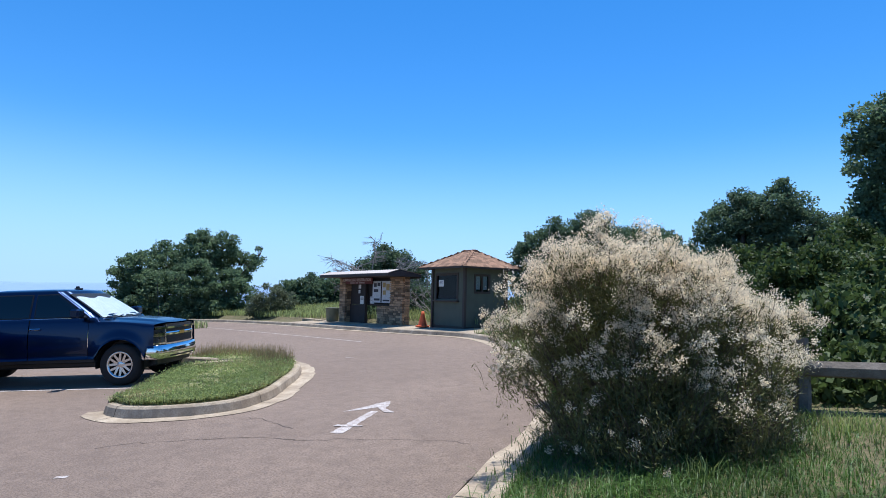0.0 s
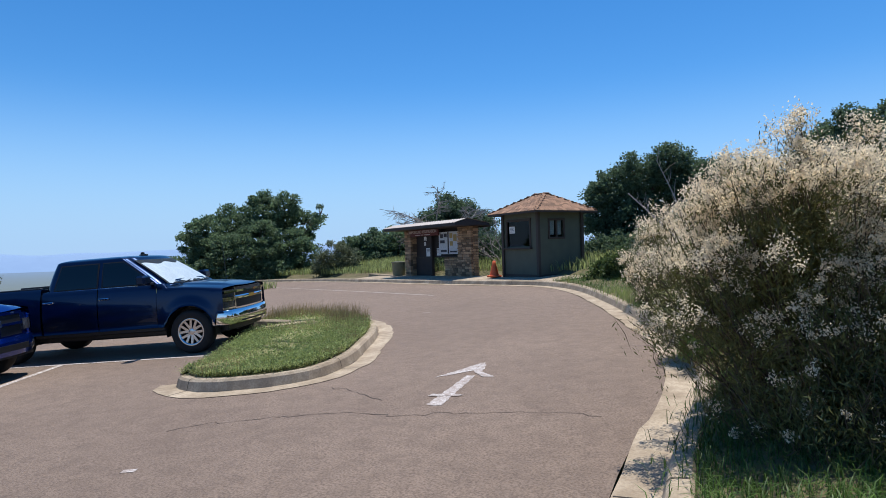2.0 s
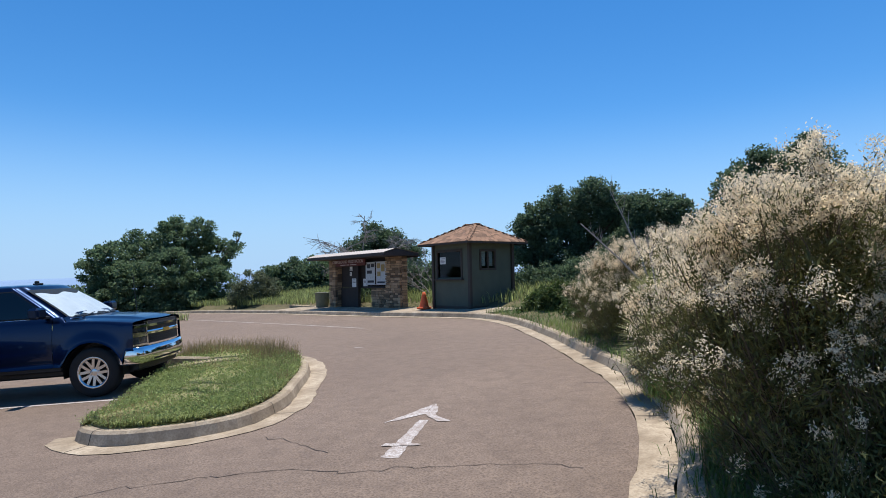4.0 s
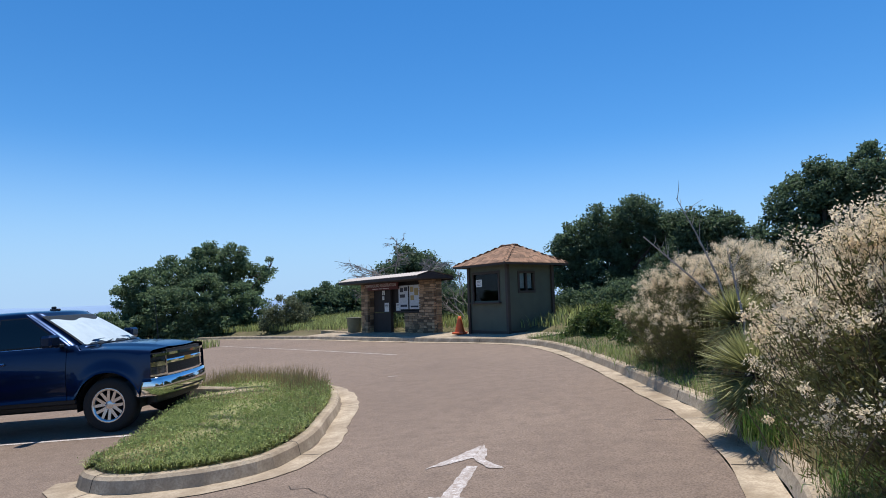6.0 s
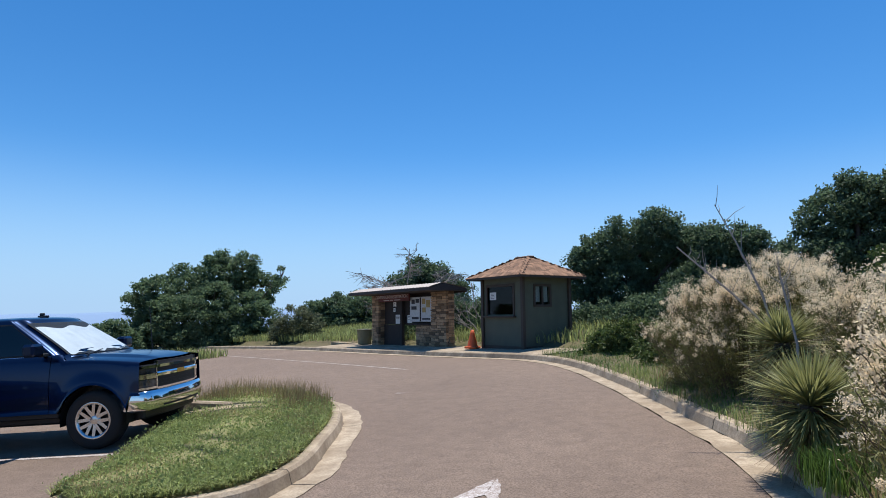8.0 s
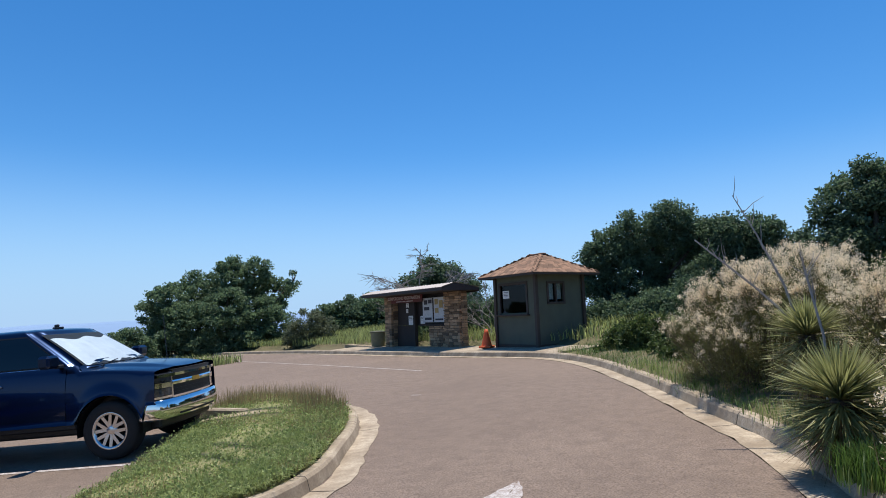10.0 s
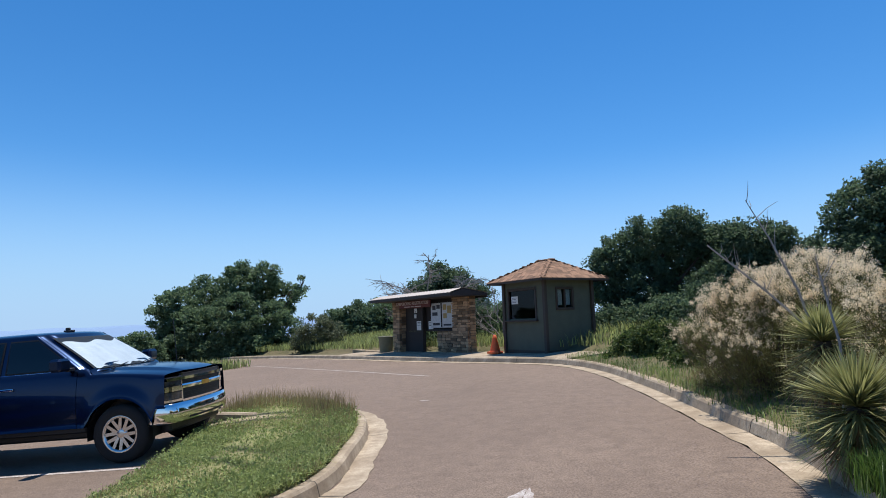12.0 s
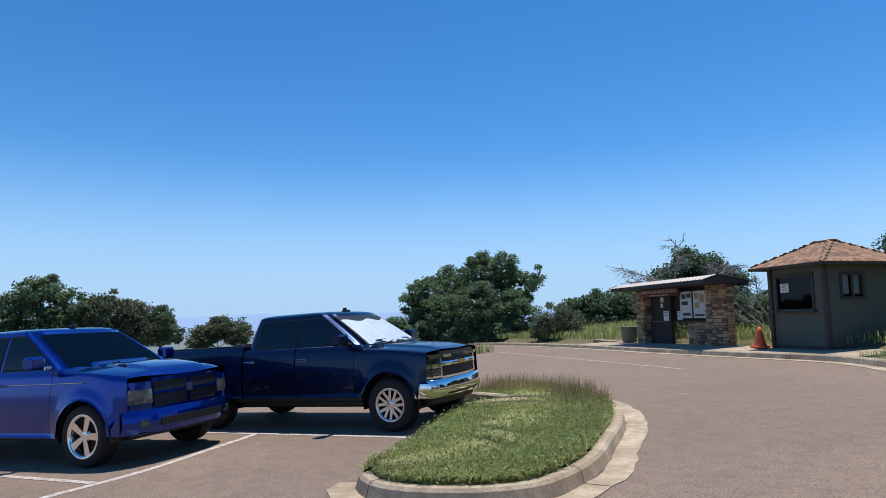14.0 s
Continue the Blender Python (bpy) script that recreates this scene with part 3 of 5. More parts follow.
def stone_mesh(k):
    if STONES[k] is None:
        rr = np.random.default_rng(100 + k)
        bb = boxed(-0.5, 0.5, -0.5, 0.5, -0.5, 0.5)
        bmesh.ops.subdivide_edges(bb, edges=bb.edges[:], cuts=1)
        for v in bb.verts:
            v.co += Vector(rr.normal(size=3) * 0.035)
            v.co *= 1 - 0.10 * (v.co.length - 0.5)
        me = bpy.data.meshes.new("stone")
        bb.to_mesh(me)
        bb.free()
        me.materials.append(STONE)
        STONES[k] = me
    return STONES[k]


def stone_face(parent, x0, x1, z0, z1, y, rng, axis="x", row=0.105, length=0.34):
    """Courses of rough stones, proud of a core, on one face."""
    z = z0
    while z < z1 - 0.03:
        h = min(row * rng.uniform(0.75, 1.25), z1 - z)
        x = x0
        while x < x1 - 0.03:
            w = min(length * rng.uniform(0.5, 1.3), x1 - x)
            w = w if x1 - x - w > 0.1 else x1 - x
            ob = new("stone", stone_mesh(int(rng.integers(6))))
            ob.parent = parent
            c = (x + w / 2, y, z + h / 2) if axis == "x" else (y, x + w / 2, z + h / 2)
            s = (w - 0.018, 0.12, h - 0.016) if axis == "x" else (0.12, w - 0.018, h - 0.016)
            ob.matrix_local = Matrix.LocRotScale(Vector(c) + Vector((0, rng.normal() * 0.008, 0)), None, s)
            x += w
        z += h


rng = np.random.default_rng(15)
pil = part("pillar", boxed(-7.44, -6.80, 0.04, 0.34, -0.25, 2.32), MORTAR, kiosk)
stone_face(pil, -7.46, -6.78, -0.2, 2.3, 0.03, rng)
stone_face(pil, 0.08, 0.34, -0.2, 2.3, -6.82, rng, "y", 0.12, 0.26)
pil = part("pillar", boxed(-2.36, -1.30, 0.04, 0.34, -0.25, 2.32), MORTAR, kiosk)
stone_face(pil, -2.38, -1.28, -0.2, 2.3, 0.03, rng)
stone_face(pil, 0.08, 0.34, -0.2, 2.3, -1.30, rng, "y", 0.11, 0.26)
# dark board added across the open doorway in place of its shade
part("lower_panel", boxed(-6.78, -5.05, 0.26, 0.33, -0.25, 0.985), DARK_BOARD, kiosk)
low = part("low_wall", boxed(-3.72, -2.40, 0.14, 0.34, -0.25, 0.98), MORTAR, kiosk)
stone_face(low, -3.72, -2.40, -0.2, 0.97, 0.13, rng)
part("back_board", boxed(-6.78, -4.30, 0.30, 0.36, 0.99, 2.36), DARK_BOARD, kiosk)
part("back_board", boxed(-4.29, -2.40, 0.30, 0.36, 0.99, 2.36), DARK_BOARD, kiosk)
part("post", boxed(-5.05, -4.90, 0.10, 0.25, -0.25, 2.40, 0.01), DARK_BOARD, kiosk)
part("counter", boxed(-4.30, -2.38, 0.0, 0.30, 0.985, 1.05, 0.01), DARK_BOARD, kiosk)
case = part("notice_board", boxed(-4.20, -2.50, 0.10, 0.18, 1.12, 2.14, 0.01), WHITE_CLUTTER, kiosk, "pale framed notice board with pinned papers")
part("divider", boxed(-3.39, -3.31, 0.085, 0.105, 1.14, 2.12), DARK_BOARD, case)
for x0, x1, z0, z1 in ((-4.05, -3.8, 1.86, 2.04), (-3.72, -3.46, 1.9, 2.06), (-4.06, -3.66, 1.62, 1.76), (-4.02, -3.5, 1.22, 1.32), (-3.22, -2.98, 1.84, 2.06), (-2.9, -2.62, 1.7, 2.0), (-3.2, -2.95, 1.5, 1.7), (-3.2, -2.62, 1.2, 1.27)):
    part("poster", boxed(x0, x1, 0.088, 0.097, z0, z1), INK if (x1 - x0) > 0.3 or z0 > 1.85 else STRAW_PAPER, case)
for x0, x1, z0, z1 in ((-5.75, -5.35, 1.02, 1.42), (-4.72, -4.36, 1.06, 1.40), (-5.95, -5.78, 1.55, 1.72), (-5.95, -5.72, 1.78, 1.98)):
    part("paper_sheet", boxed(x0, x1, 0.285, 0.297, z0, z1), PAPER, kiosk)
    for k in range(3):
        part("text_bar", boxed(x0 + 0.05, x1 - 0.06, 0.280, 0.2845, z1 - 0.07 - 0.06 * k, z1 - 0.05 - 0.06 * k), INK, kiosk)
part("beam", boxed(-7.44, -1.3, 0.05, 0.2, 2.30, 2.42), FASCIA, kiosk)
sign = part("sign_board", boxed(-7.20, -4.05, -0.02, 0.03, 2.0, 2.31, 0.008), RED_SIGN, kiosk, "dark red sign board with white letters")
fc = bpy.data.curves.new("sign_text", "FONT")
fc.offset = 0.002
fc.body, fc.size, fc.extrude, fc.align_x = "CAMPGROUND REGISTRATION", 0.215, 0.004, "CENTER"
txt = new("sign_text", fc)
deps = bpy.context.evaluated_depsgraph_get()
me = bpy.data.meshes.new_from_object(txt.evaluated_get(deps))
bpy.data.objects.remove(txt)
me.materials.append(WHITE_LETTER)
lt = new("lettering", me)
lt.parent = sign
lt.matrix_local = Matrix.Translation((-5.62, -0.03, 2.14)) @ Matrix.Rotation(radians(90), 4, "X") @ Matrix.Diagonal((0.94, 0.92, 1, 1))
for x0, x1 in ((-6.3, -5.8), (-5.7, -5.45), (-5.35, -4.8)):
    part("text_bar", boxed(x0, x1, -0.028, -0.021, 2.04, 2.075), WHITE_LETTER, sign)
prof = [(-0.97, 2.42), (-0.4, 2.585), (0.70, 2.40)]
bm = bmesh.new()
nx = 150
for (y0, z0), (y1, z1) in zip(prof, prof[1:]):
    grid(bm, steps(-7.9, -0.95, nx), [0.0, 1.0], lambda x, k: (x, y0 + (y1 - y0) * k, z0 + (z1 - z0) * k + 0.02 + (0.022 if int(round((x + 7.9) / 6.95 * nx)) % 5 == 0 else 0.0)))
kr = part("roof", bm, METAL_ROOF, kiosk, "grey corrugated metal sheet")
part("fascia", boxed(-7.9, -0.95, -0.985, -0.945, 2.315, 2.425, 0.004), FASCIA, kr)
part("fascia", boxed(-7.9, -0.95, 0.68, 0.72, 2.25, 2.40, 0.004), FASCIA, kr)
for x in (-7.9, -0.99):
    bm = bmesh.new()
    lo = [bm.verts.new((x + dx, y, 2.31)) for dx in (0, 0.04) for y in (-0.95, -0.4, 0.69)]
    hi = [bm.verts.new((x + dx, y, z)) for dx in (0, 0.04) for y, z in prof]
    for k in (0, 1):
        for s in (0, 3):
            bm.faces.new((lo[s + k], lo[s + k + 1], hi[s + k + 1], hi[s + k]))
        bm.faces.new((lo[k], lo[k + 1], lo[k + 4], lo[k + 3]))
    part("barge_board", bm, FASCIA, kr)
part("ceiling_board", boxed(-7.86, -1.0, -0.94, 0.67, 2.315, 2.335), FASCIA, kr)

# ---- small things on the far side ----
CONE = mat("orange_plastic", (0.72, 0.11, 0.02), 0.6, dark=(0.5, 0.08, 0.02), scale=8, bump=0.1)
cone_m = Matrix.Translation((-8.15, 20.28, plane_z(-8.15, 20.28) + 0.20))
cone = thing("traffic_cone", cone_m, "orange plastic traffic cone in the grass beside the booth", "traffic cone")
part("base", boxed(-0.22, 0.22, -0.22, 0.22, -0.02, 0.05, 0.015), CONE, cone)
bm = lathe([(0.19, 0.05), (0.17, 0.12), (0.08, 0.5), (0.05, 0.62), (0.0, 0.62)], 20)
bmesh.ops.rotate(bm, verts=bm.verts, cent=(0, 0, 0), matrix=Matrix.Rotation(radians(90), 3, "X"))
part("body", bm, CONE, cone, flat=False)
CAN = mat("olive_can", (0.20, 0.19, 0.11), 0.8, dark=(0.12, 0.11, 0.07), scale=6, bump=0.3)
can = thing("litter_bin", curb_frame(-8.35, 1.35, 0.46), "olive round litter bin with a lid beside the kiosk", "litter bin")
bm = lathe([(0.0, 0.0), (0.30, 0.0), (0.36, 0.66), (0.33, 0.66), (0.30, 0.2)], 24)
bmesh.ops.rotate(bm, verts=bm.verts, cent=(0, 0, 0), matrix=Matrix.Rotation(radians(90), 3, "X"))
part("body", bm, CAN, can)
bm = lathe([(0.0, 0.74), (0.2, 0.735), (0.39, 0.70), (0.39, 0.66), (0.33, 0.655)], 24)
bmesh.ops.rotate(bm, verts=bm.verts, cent=(0, 0, 0), matrix=Matrix.Rotation(radians(90), 3, "X"))
part("lid", bm, CAN, can)

# ---- rail fence behind the large shrub ----
OLD_WOOD = mat("weathered_wood", (0.20, 0.17, 0.14), 0.95, dark=(0.09, 0.075, 0.06), scale=9, amount=0.7, fine=80, bump=0.8, bump_scale=35)
fence = thing("rail_fence", Matrix.Translation((3.6, 4.35, plane_z(3.6, 4.35) + 0.14)), "weathered split-rail wooden fence among the shrubs", "fence")
for x in (0.0, 2.5, 5.0):
    part("post", tube(bmesh.new(), [(x, 0.02 * x, -0.3), (x + 0.01, 0.02 * x, 0.5), (x, 0.02 * x + 0.01, 0.98)], [0.085, 0.08, 0.075], 7), OLD_WOOD, fence)
for x in (0.0, 2.5):
    for z in (0.26, 0.70):
        part("rail", tube(bmesh.new(), [(x + 0.0, 0.02 * x - 0.03, z), (x + 1.2, 0.02 * x - 0.01, z + 0.03), (x + 2.55, 0.02 * x + 0.02, z + 0.05)], [0.075, 0.085, 0.07], 6), OLD_WOOD, fence)

# low curb stop in front of the navy pickup's far wheel
stop = thing("curb_stop", Matrix.Translation((-8.45, 8.36, plane_z(-8.45, 8.36))) @ Matrix.Rotation(radians(10), 4, "Z"), "low concrete curb beside a bare sandy patch", "curb stop")
part("block", boxed(-1.3, 0.88, -0.08, 0.08, -0.05, 0.29, 0.03), CONCRETE, stop)


# ---- pickup trucks ----
def glossy(name, color, rough=0.25, metal=0.0, coat=0.6):
    m = mat(name, color, rough, metal, dark=[v * 0.8 for v in color], scale=1.5, amount=0.3, fine=300, fine_amount=0.15, bump=0.0, coat=coat, spec=0.25)
    m.node_tree.nodes["Principled BSDF"].inputs["Coat Roughness"].default_value = 0.04
    return m


NAVY = glossy("navy_paint", (0.007, 0.019, 0.056), 0.30, 0.8, 0.5)
BLUE = glossy("bright_blue_paint", (0.0015, 0.032, 0.27), 0.24, 0.9, 0.8)
CHROME = mat("chrome", (0.82, 0.82, 0.83), 0.08, 1.0, scale=4, amount=0.1, fine_amount=0, bump=0)
ALLOY = mat("alloy", (0.62, 0.62, 0.63), 0.25, 1.0, scale=9, amount=0.25, fine_amount=0.1, bump=0)
RUBBER = mat("rubber", (0.018, 0.017, 0.016), 0.85, scale=12, amount=0.4, bump=0.4, bump_scale=80)
BLACK = mat("black_plastic", (0.012, 0.012, 0.013), 0.5, scale=12, amount=0.3, bump=0.2, bump_scale=120)
# dark sheets under the pickup panes, standing in for the dim cab inside
DARK_IN = mat("dark_cab_backing", (0.02, 0.02, 0.022), 0.9, scale=8, bump=0.2)
LAMP = mat("headlamp_glass", (0.10, 0.10, 0.11), 0.08, 0.2, dark=(0.02, 0.02, 0.022), scale=14, amount=0.9, fine_amount=0, bump=0, coat=1.0)
DARK_LAMP = mat("smoked_headlamp", (0.06, 0.065, 0.07), 0.1, 0.3, dark=(0.25, 0.25, 0.26), scale=18, amount=0.5, fine_amount=0, bump=0, coat=1.0)
SHADE_FOIL = mat("silver_sunshade", (0.85, 0.86, 0.88), 0.35, 0.2, dark=(0.6, 0.62, 0.66), scale=5, amount=0.5, bump=0.3, bump_scale=12)
AMBER = mat("amber_lens", (0.5, 0.14, 0.02), 0.2, bump=0, coat=1)
GOLD = mat("gold_emblem", (0.75, 0.5, 0.12), 0.3, 0.8, bump=0)


def spoke_wheel(parent, x, y, side, R, rim, spokes, twin, metal):
    """A tyre and a spoked rim; side -1 faces -y."""
    s = side
    tyre = part("wheel", lathe([(rim, 0.12 * s), (rim + 0.03, 0.135 * s), (R - 0.06, 0.14 * s), (R - 0.015, 0.12 * s), (R, 0.08 * s), (R, -0.08 * s), (R - 0.015, -0.12 * s), (rim, -0.12 * s)]), RUBBER, parent, "black rubber tyre on an alloy rim", False)
    tyre.location = (x, y, R)
    part("rim", lathe([(rim + 0.012, 0.13 * s), (rim - 0.012, 0.135 * s), (rim - 0.03, 0.10 * s), (rim - 0.04, -0.08 * s)]), metal, tyre, flat=False)
    part("hub", lathe([(0.0, 0.105 * s), (0.05, 0.105 * s), (0.075, 0.095 * s), (0.085, 0.07 * s)], 20), metal, tyre, flat=False)
    part("brake_disc", lathe([(0.0, 0.0), (0.17, 0.0), (0.17, -0.03 * s), (rim - 0.03, -0.05 * s)], 24), BLACK, tyre)
    for k in range(spokes):
        bm = bmesh.new()
        for off in ((-0.036, 0.036) if twin else (0.0,)):
            w0, w1 = (0.024, 0.021) if twin else (0.034, 0.050)
            pts = [(0.055, off * 0.8, w0), (rim - 0.02, off * 1.45, w1)]
            q = []
            for r, o, w in pts:
                for dx, dy in ((-w, 0.105), (w, 0.105), (w, 0.06), (-w, 0.06)):
                    q.append(bm.verts.new((o + dx, (dy + (0.01 if r > 0.1 else 0.0)) * s, r)))
            for a in range(4):
                bm.faces.new((q[a], q[(a + 1) % 4], q[4 + (a + 1) % 4], q[4 + a]))
            bm.faces.new(q[4:])
            bm.faces.new(q[:4])
        bmesh.ops.recalc_face_normals(bm, faces=bm.faces)
        bmesh.ops.rotate(bm, verts=bm.verts, cent=(0, 0, 0), matrix=Matrix.Rotation(6.283185 * (k + 0.25) / spokes, 3, "Y"))
        part("spoke", bm, metal, tyre)
    return tyre


def pickup(m, label, paint, ram):
    """A four-door pickup: origin on the ground below the front axle's middle, nose along +x."""
    t = thing("pickup_truck", m, label, "pickup truck", "parked pickups")
    base, R, rim = (3.57, 0.405, 0.275) if ram else (3.645, 0.40, 0.240)
    W, tail, cab0, cab1 = 1.0, -4.85, -0.62, -2.90
    hood0, hood1 = (1.31, 1.19) if ram else (1.28, 1.17)
    belt, rail = (1.30, 1.36) if ram else (1.31, 1.385)

    def side_y(x, z):
        y = W - 0.09 * abs((z - 0.78) / 0.6) ** 2.2
        if x > 0.2:
            y -= (0.16 if ram else 0.10) * ((x - 0.2) / 0.75) ** 2
        for c in (0.0, -base):
            d = math.hypot(x - c, z - 0.40)
            y += 0.035 * max(0.0, 1 - abs(d - 0.50) / 0.16)
        return y

    def under(x):
        lo = 0.40 if ram else 0.52
        for c in (0.0, -base):
            if abs(x - c) < 0.485:
                lo = max(lo, R + math.sqrt(0.485 ** 2 - (x - c) ** 2))
        if x > 0.5:
            lo = max(lo, 0.70 if not ram else 0.60)
        return lo

    def top(x):
        if x > -0.45:
            return hood0 - (hood0 - hood1) * max(0.0, (x + 0.45) / 1.25) ** 1.6 - 0.05
        return belt if x > cab1 - 0.03 else rail

    def panel(name, xa, xb, s, parent=t, n=None):
        xs = steps(xa, xb, n or max(4, int(abs(xb - xa) / 0.055)))
        bm = bmesh.new()
        grid(bm, xs, steps(0, 1, 9), lambda x, k: (x, s * side_y(x, under(x) + (top(x) - under(x)) * k), under(x) + (top(x) - under(x)) * k))
        grid(bm, xs, [0, 1], lambda x, k: (x, s * (side_y(x, under(x)) - 0.05 * k), under(x) + 0.01 * k))
        grid(bm, xs, [0, 1], lambda x, k: (x, s * (side_y(x, top(x)) - 0.06 * k), top(x) + 0.012 * k))
        bmesh.ops.remove_doubles(bm, verts=bm.verts, dist=0.0005)
        return part(name, bm, paint, parent, flat=False)

    for s in (-1, 1):
        panel("fender", 0.70 if ram else 0.64, cab0 + 0.004, s)
        for xa, xb, hx in ((cab0, -1.78, -1.65), (-1.79, cab1, -2.76)):
            door = panel("door", xa - 0.004, xb + 0.004, s)
            part("handle", boxed(hx - 0.11, hx + 0.11, s * 0.985 - 0.02, s * 0.985 + 0.02, 1.10, 1.135, 0.008), paint if ram else CHROME, door)
        panel("bed_side", cab1 - 0.035, tail, s)
        part("rocker", boxed(-0.52, -base + 0.52, s * 0.86, s * 0.93, 0.36 if ram else 0.44, 0.46 if ram else 0.53, 0.02), BLACK, t)
        for c in (0.0, -base):
            arch = bmesh.new()
            grid(arch, steps(-0.15, math.pi + 0.15, 22), [0, 1], lambda a, k: (c + 0.475 * math.cos(a), s * (0.985 - 0.30 * k), R + 0.475 * math.sin(a)))
            part("wheel_well", arch, BLACK, t)
        # mirror
        mir = part("mirror", boxed(-0.84, -0.66, s * 1.01, s * 1.25, 1.32, 1.50, 0.035), paint, t)
        part("mirror_arm", boxed(-0.75, -0.66, s * 0.93, s * 1.04, 1.31, 1.36, 0.01), BLACK if not ram else CHROME, mir)
        for c, yy in ((0.0, 0.86), (-base, 0.86)):
            spoke_wheel(t, c, s * yy, s, R, rim, 5 if ram else 6, not ram, CHROME if ram else ALLOY)
    part("seam", boxed(cab1 - 0.033, cab1 + 0.002, -0.94, 0.94, 0.5, 1.28), BLACK, t)
    part("chassis", boxed(0.62, tail + 0.25, -0.78, 0.78, 0.34, 0.62, 0.03), BLACK, t)
    part("axle_housing", boxed(-0.45, 0.45, -0.70, 0.70, 0.35, 1.0), BLACK, t)
    part("axle_housing", boxed(-base - 0.45, -base + 0.45, -0.70, 0.70, 0.35, 0.75), BLACK, t)
    # bed
    part("bed_floor", boxed(cab1 - 0.04, tail + 0.04, -0.86, 0.86, 0.72, 0.78), BLACK, t)
    part("bed_wall", boxed(cab1 - 0.075, cab1 - 0.04, -0.90, 0.90, 0.6, rail - 0.01), paint, t)
    for s in (-1, 1):
        part("bed_rail", boxed(cab1 - 0.06, tail, s * 0.83, s * 0.90, rail - 0.015, rail + 0.028, 0.01), BLACK, t)
        part("bed_liner", boxed(cab1 - 0.08, tail + 0.05, s * 0.80, s * 0.83, 0.76, rail), BLACK, t)
        part("tail_light", boxed(tail - 0.01, tail + 0.12, s * 0.80, s * 0.955, 0.95, 1.30, 0.02), AMBER, t)
    part("tailgate", boxed(tail - 0.005, tail + 0.06, -0.80, 0.80, 0.62, rail - 0.01, 0.015), paint, t)
    part("rear_bumper", boxed(tail - 0.14, tail + 0.02, -0.93, 0.93, 0.47, 0.64, 0.03), CHROME, t)

    # hood
    def hood(x, y):
        z = top(x) + 0.045 - 0.045 * (abs(y) / 0.86) ** 4
        edge = smooth(0.52, 0.44, abs(y)) if ram else smooth(0.60, 0.52, abs(y))
        z += 0.028 * edge * smooth(0.9, 0.3, x)
        if x > 0.60:
            z -= (2.2 if ram else 1.0) * (x - 0.60) ** 2
        if ram:
            z += 0.035 * math.cos(min(1.0, abs(y) / 0.9) * 1.57) * smooth(-0.5, 0.2, x)
        return z
    front_edge = lambda y: (0.80 if ram else 0.72) - 0.14 * (abs(y) / 0.9) ** 2.4  # noqa: E731
    bm = grid(bmesh.new(), steps(0, 1, 18), steps(-0.90, 0.90, 28), lambda k, y: (-0.47 + (front_edge(y) + 0.47) * k, y * (1 - 0.055 * k ** 3), hood(-0.47 + (front_edge(y) + 0.47) * k, y)))
    hd = part("hood", bm, paint, t, flat=False)
    if ram:
        for s in (-1, 1):
            part("hood_scoop", boxed(0.02, 0.20, s * 0.36 - 0.13, s * 0.36 + 0.13, 1.275, 1.318, 0.012), BLACK, hd)
            part("scoop_rim", boxed(-0.01, 0.03, s * 0.36 - 0.15, s * 0.36 + 0.15, 1.28, 1.326, 0.012), ALLOY, hd)
    part("cowl", band(-0.80, 0.80, 1.20, 1.272, lambda y, z: -0.33 - 0.11 * (y / 0.8) ** 2, 0.2, 14), BLACK, t)

    # nose
    nose = lambda y, z: (0.84 if ram else 0.75) - 0.15 * (abs(y) / 0.95) ** 2.6 - (0.06 * max(0.0, z - 0.85) if ram else 0.0)  # noqa: E731
    part("nose_panel", band(-0.86, 0.86, 0.50, 1.08 if ram else 1.10, lambda y, z: nose(y, z) - 0.035 - 3.5 * max(0.0, abs(y) - 0.80) ** 2, 0.3, 24), paint if ram else BLACK, t)
    if ram:
        gr = part("grille", band(-0.56, 0.56, 0.74, 1.09, lambda y, z: nose(y, z) - 0.005, 0.04, 12), BLACK, t)
        part("grille_surround", band(-0.60, 0.60, 1.075, 1.125, lambda y, z: nose(y, z) + 0.012, 0.06, 12), paint, gr)
        part("grille_bar", band(-0.58, 0.58, 0.905, 0.945, lambda y, z: nose(y, z) + 0.02, 0.05, 12), paint, gr)
        part("grille_bar", band(-0.022, 0.022, 0.74, 1.09, lambda y, z: nose(y, z) + 0.018, 0.05, 2), paint, gr)
        part("emblem", band(-0.05, 0.05, 0.89, 1.0, lambda y, z: nose(y, z) + 0.03, 0.03, 2), ALLOY, gr, "plain silver emblem")
        bp = part("bumper", band(-0.97, 0.97, 0.42, 0.72, lambda y, z: nose(y, z) + 0.06 - 0.10 * (abs(y) / 0.97) ** 6, 0.25, 20, 4, 0.05), paint, t)
        part("lower_grille", band(-0.55, 0.55, 0.50, 0.60, lambda y, z: nose(y, z) + 0.115, 0.05, 10), BLACK, bp)
        part("lip", band(-0.80, 0.80, 0.385, 0.43, lambda y, z: nose(y, z) + 0.055, 0.2, 14), BLACK, bp)
        for s in (-1, 1):
            part("headlight", band(min(s * 0.60, s * 0.90), max(s * 0.60, s * 0.90), 0.80, 0.98, lambda y, z: nose(y, z) + 0.012 - 0.12 * max(0.0, abs(y) - 0.75), 0.2, 8), DARK_LAMP, t)
            part("corner_panel", boxed(0.58, 0.70, min(s * 0.85, s * 0.922), max(s * 0.85, s * 0.922), 0.60, 1.06, 0.02), paint, t)
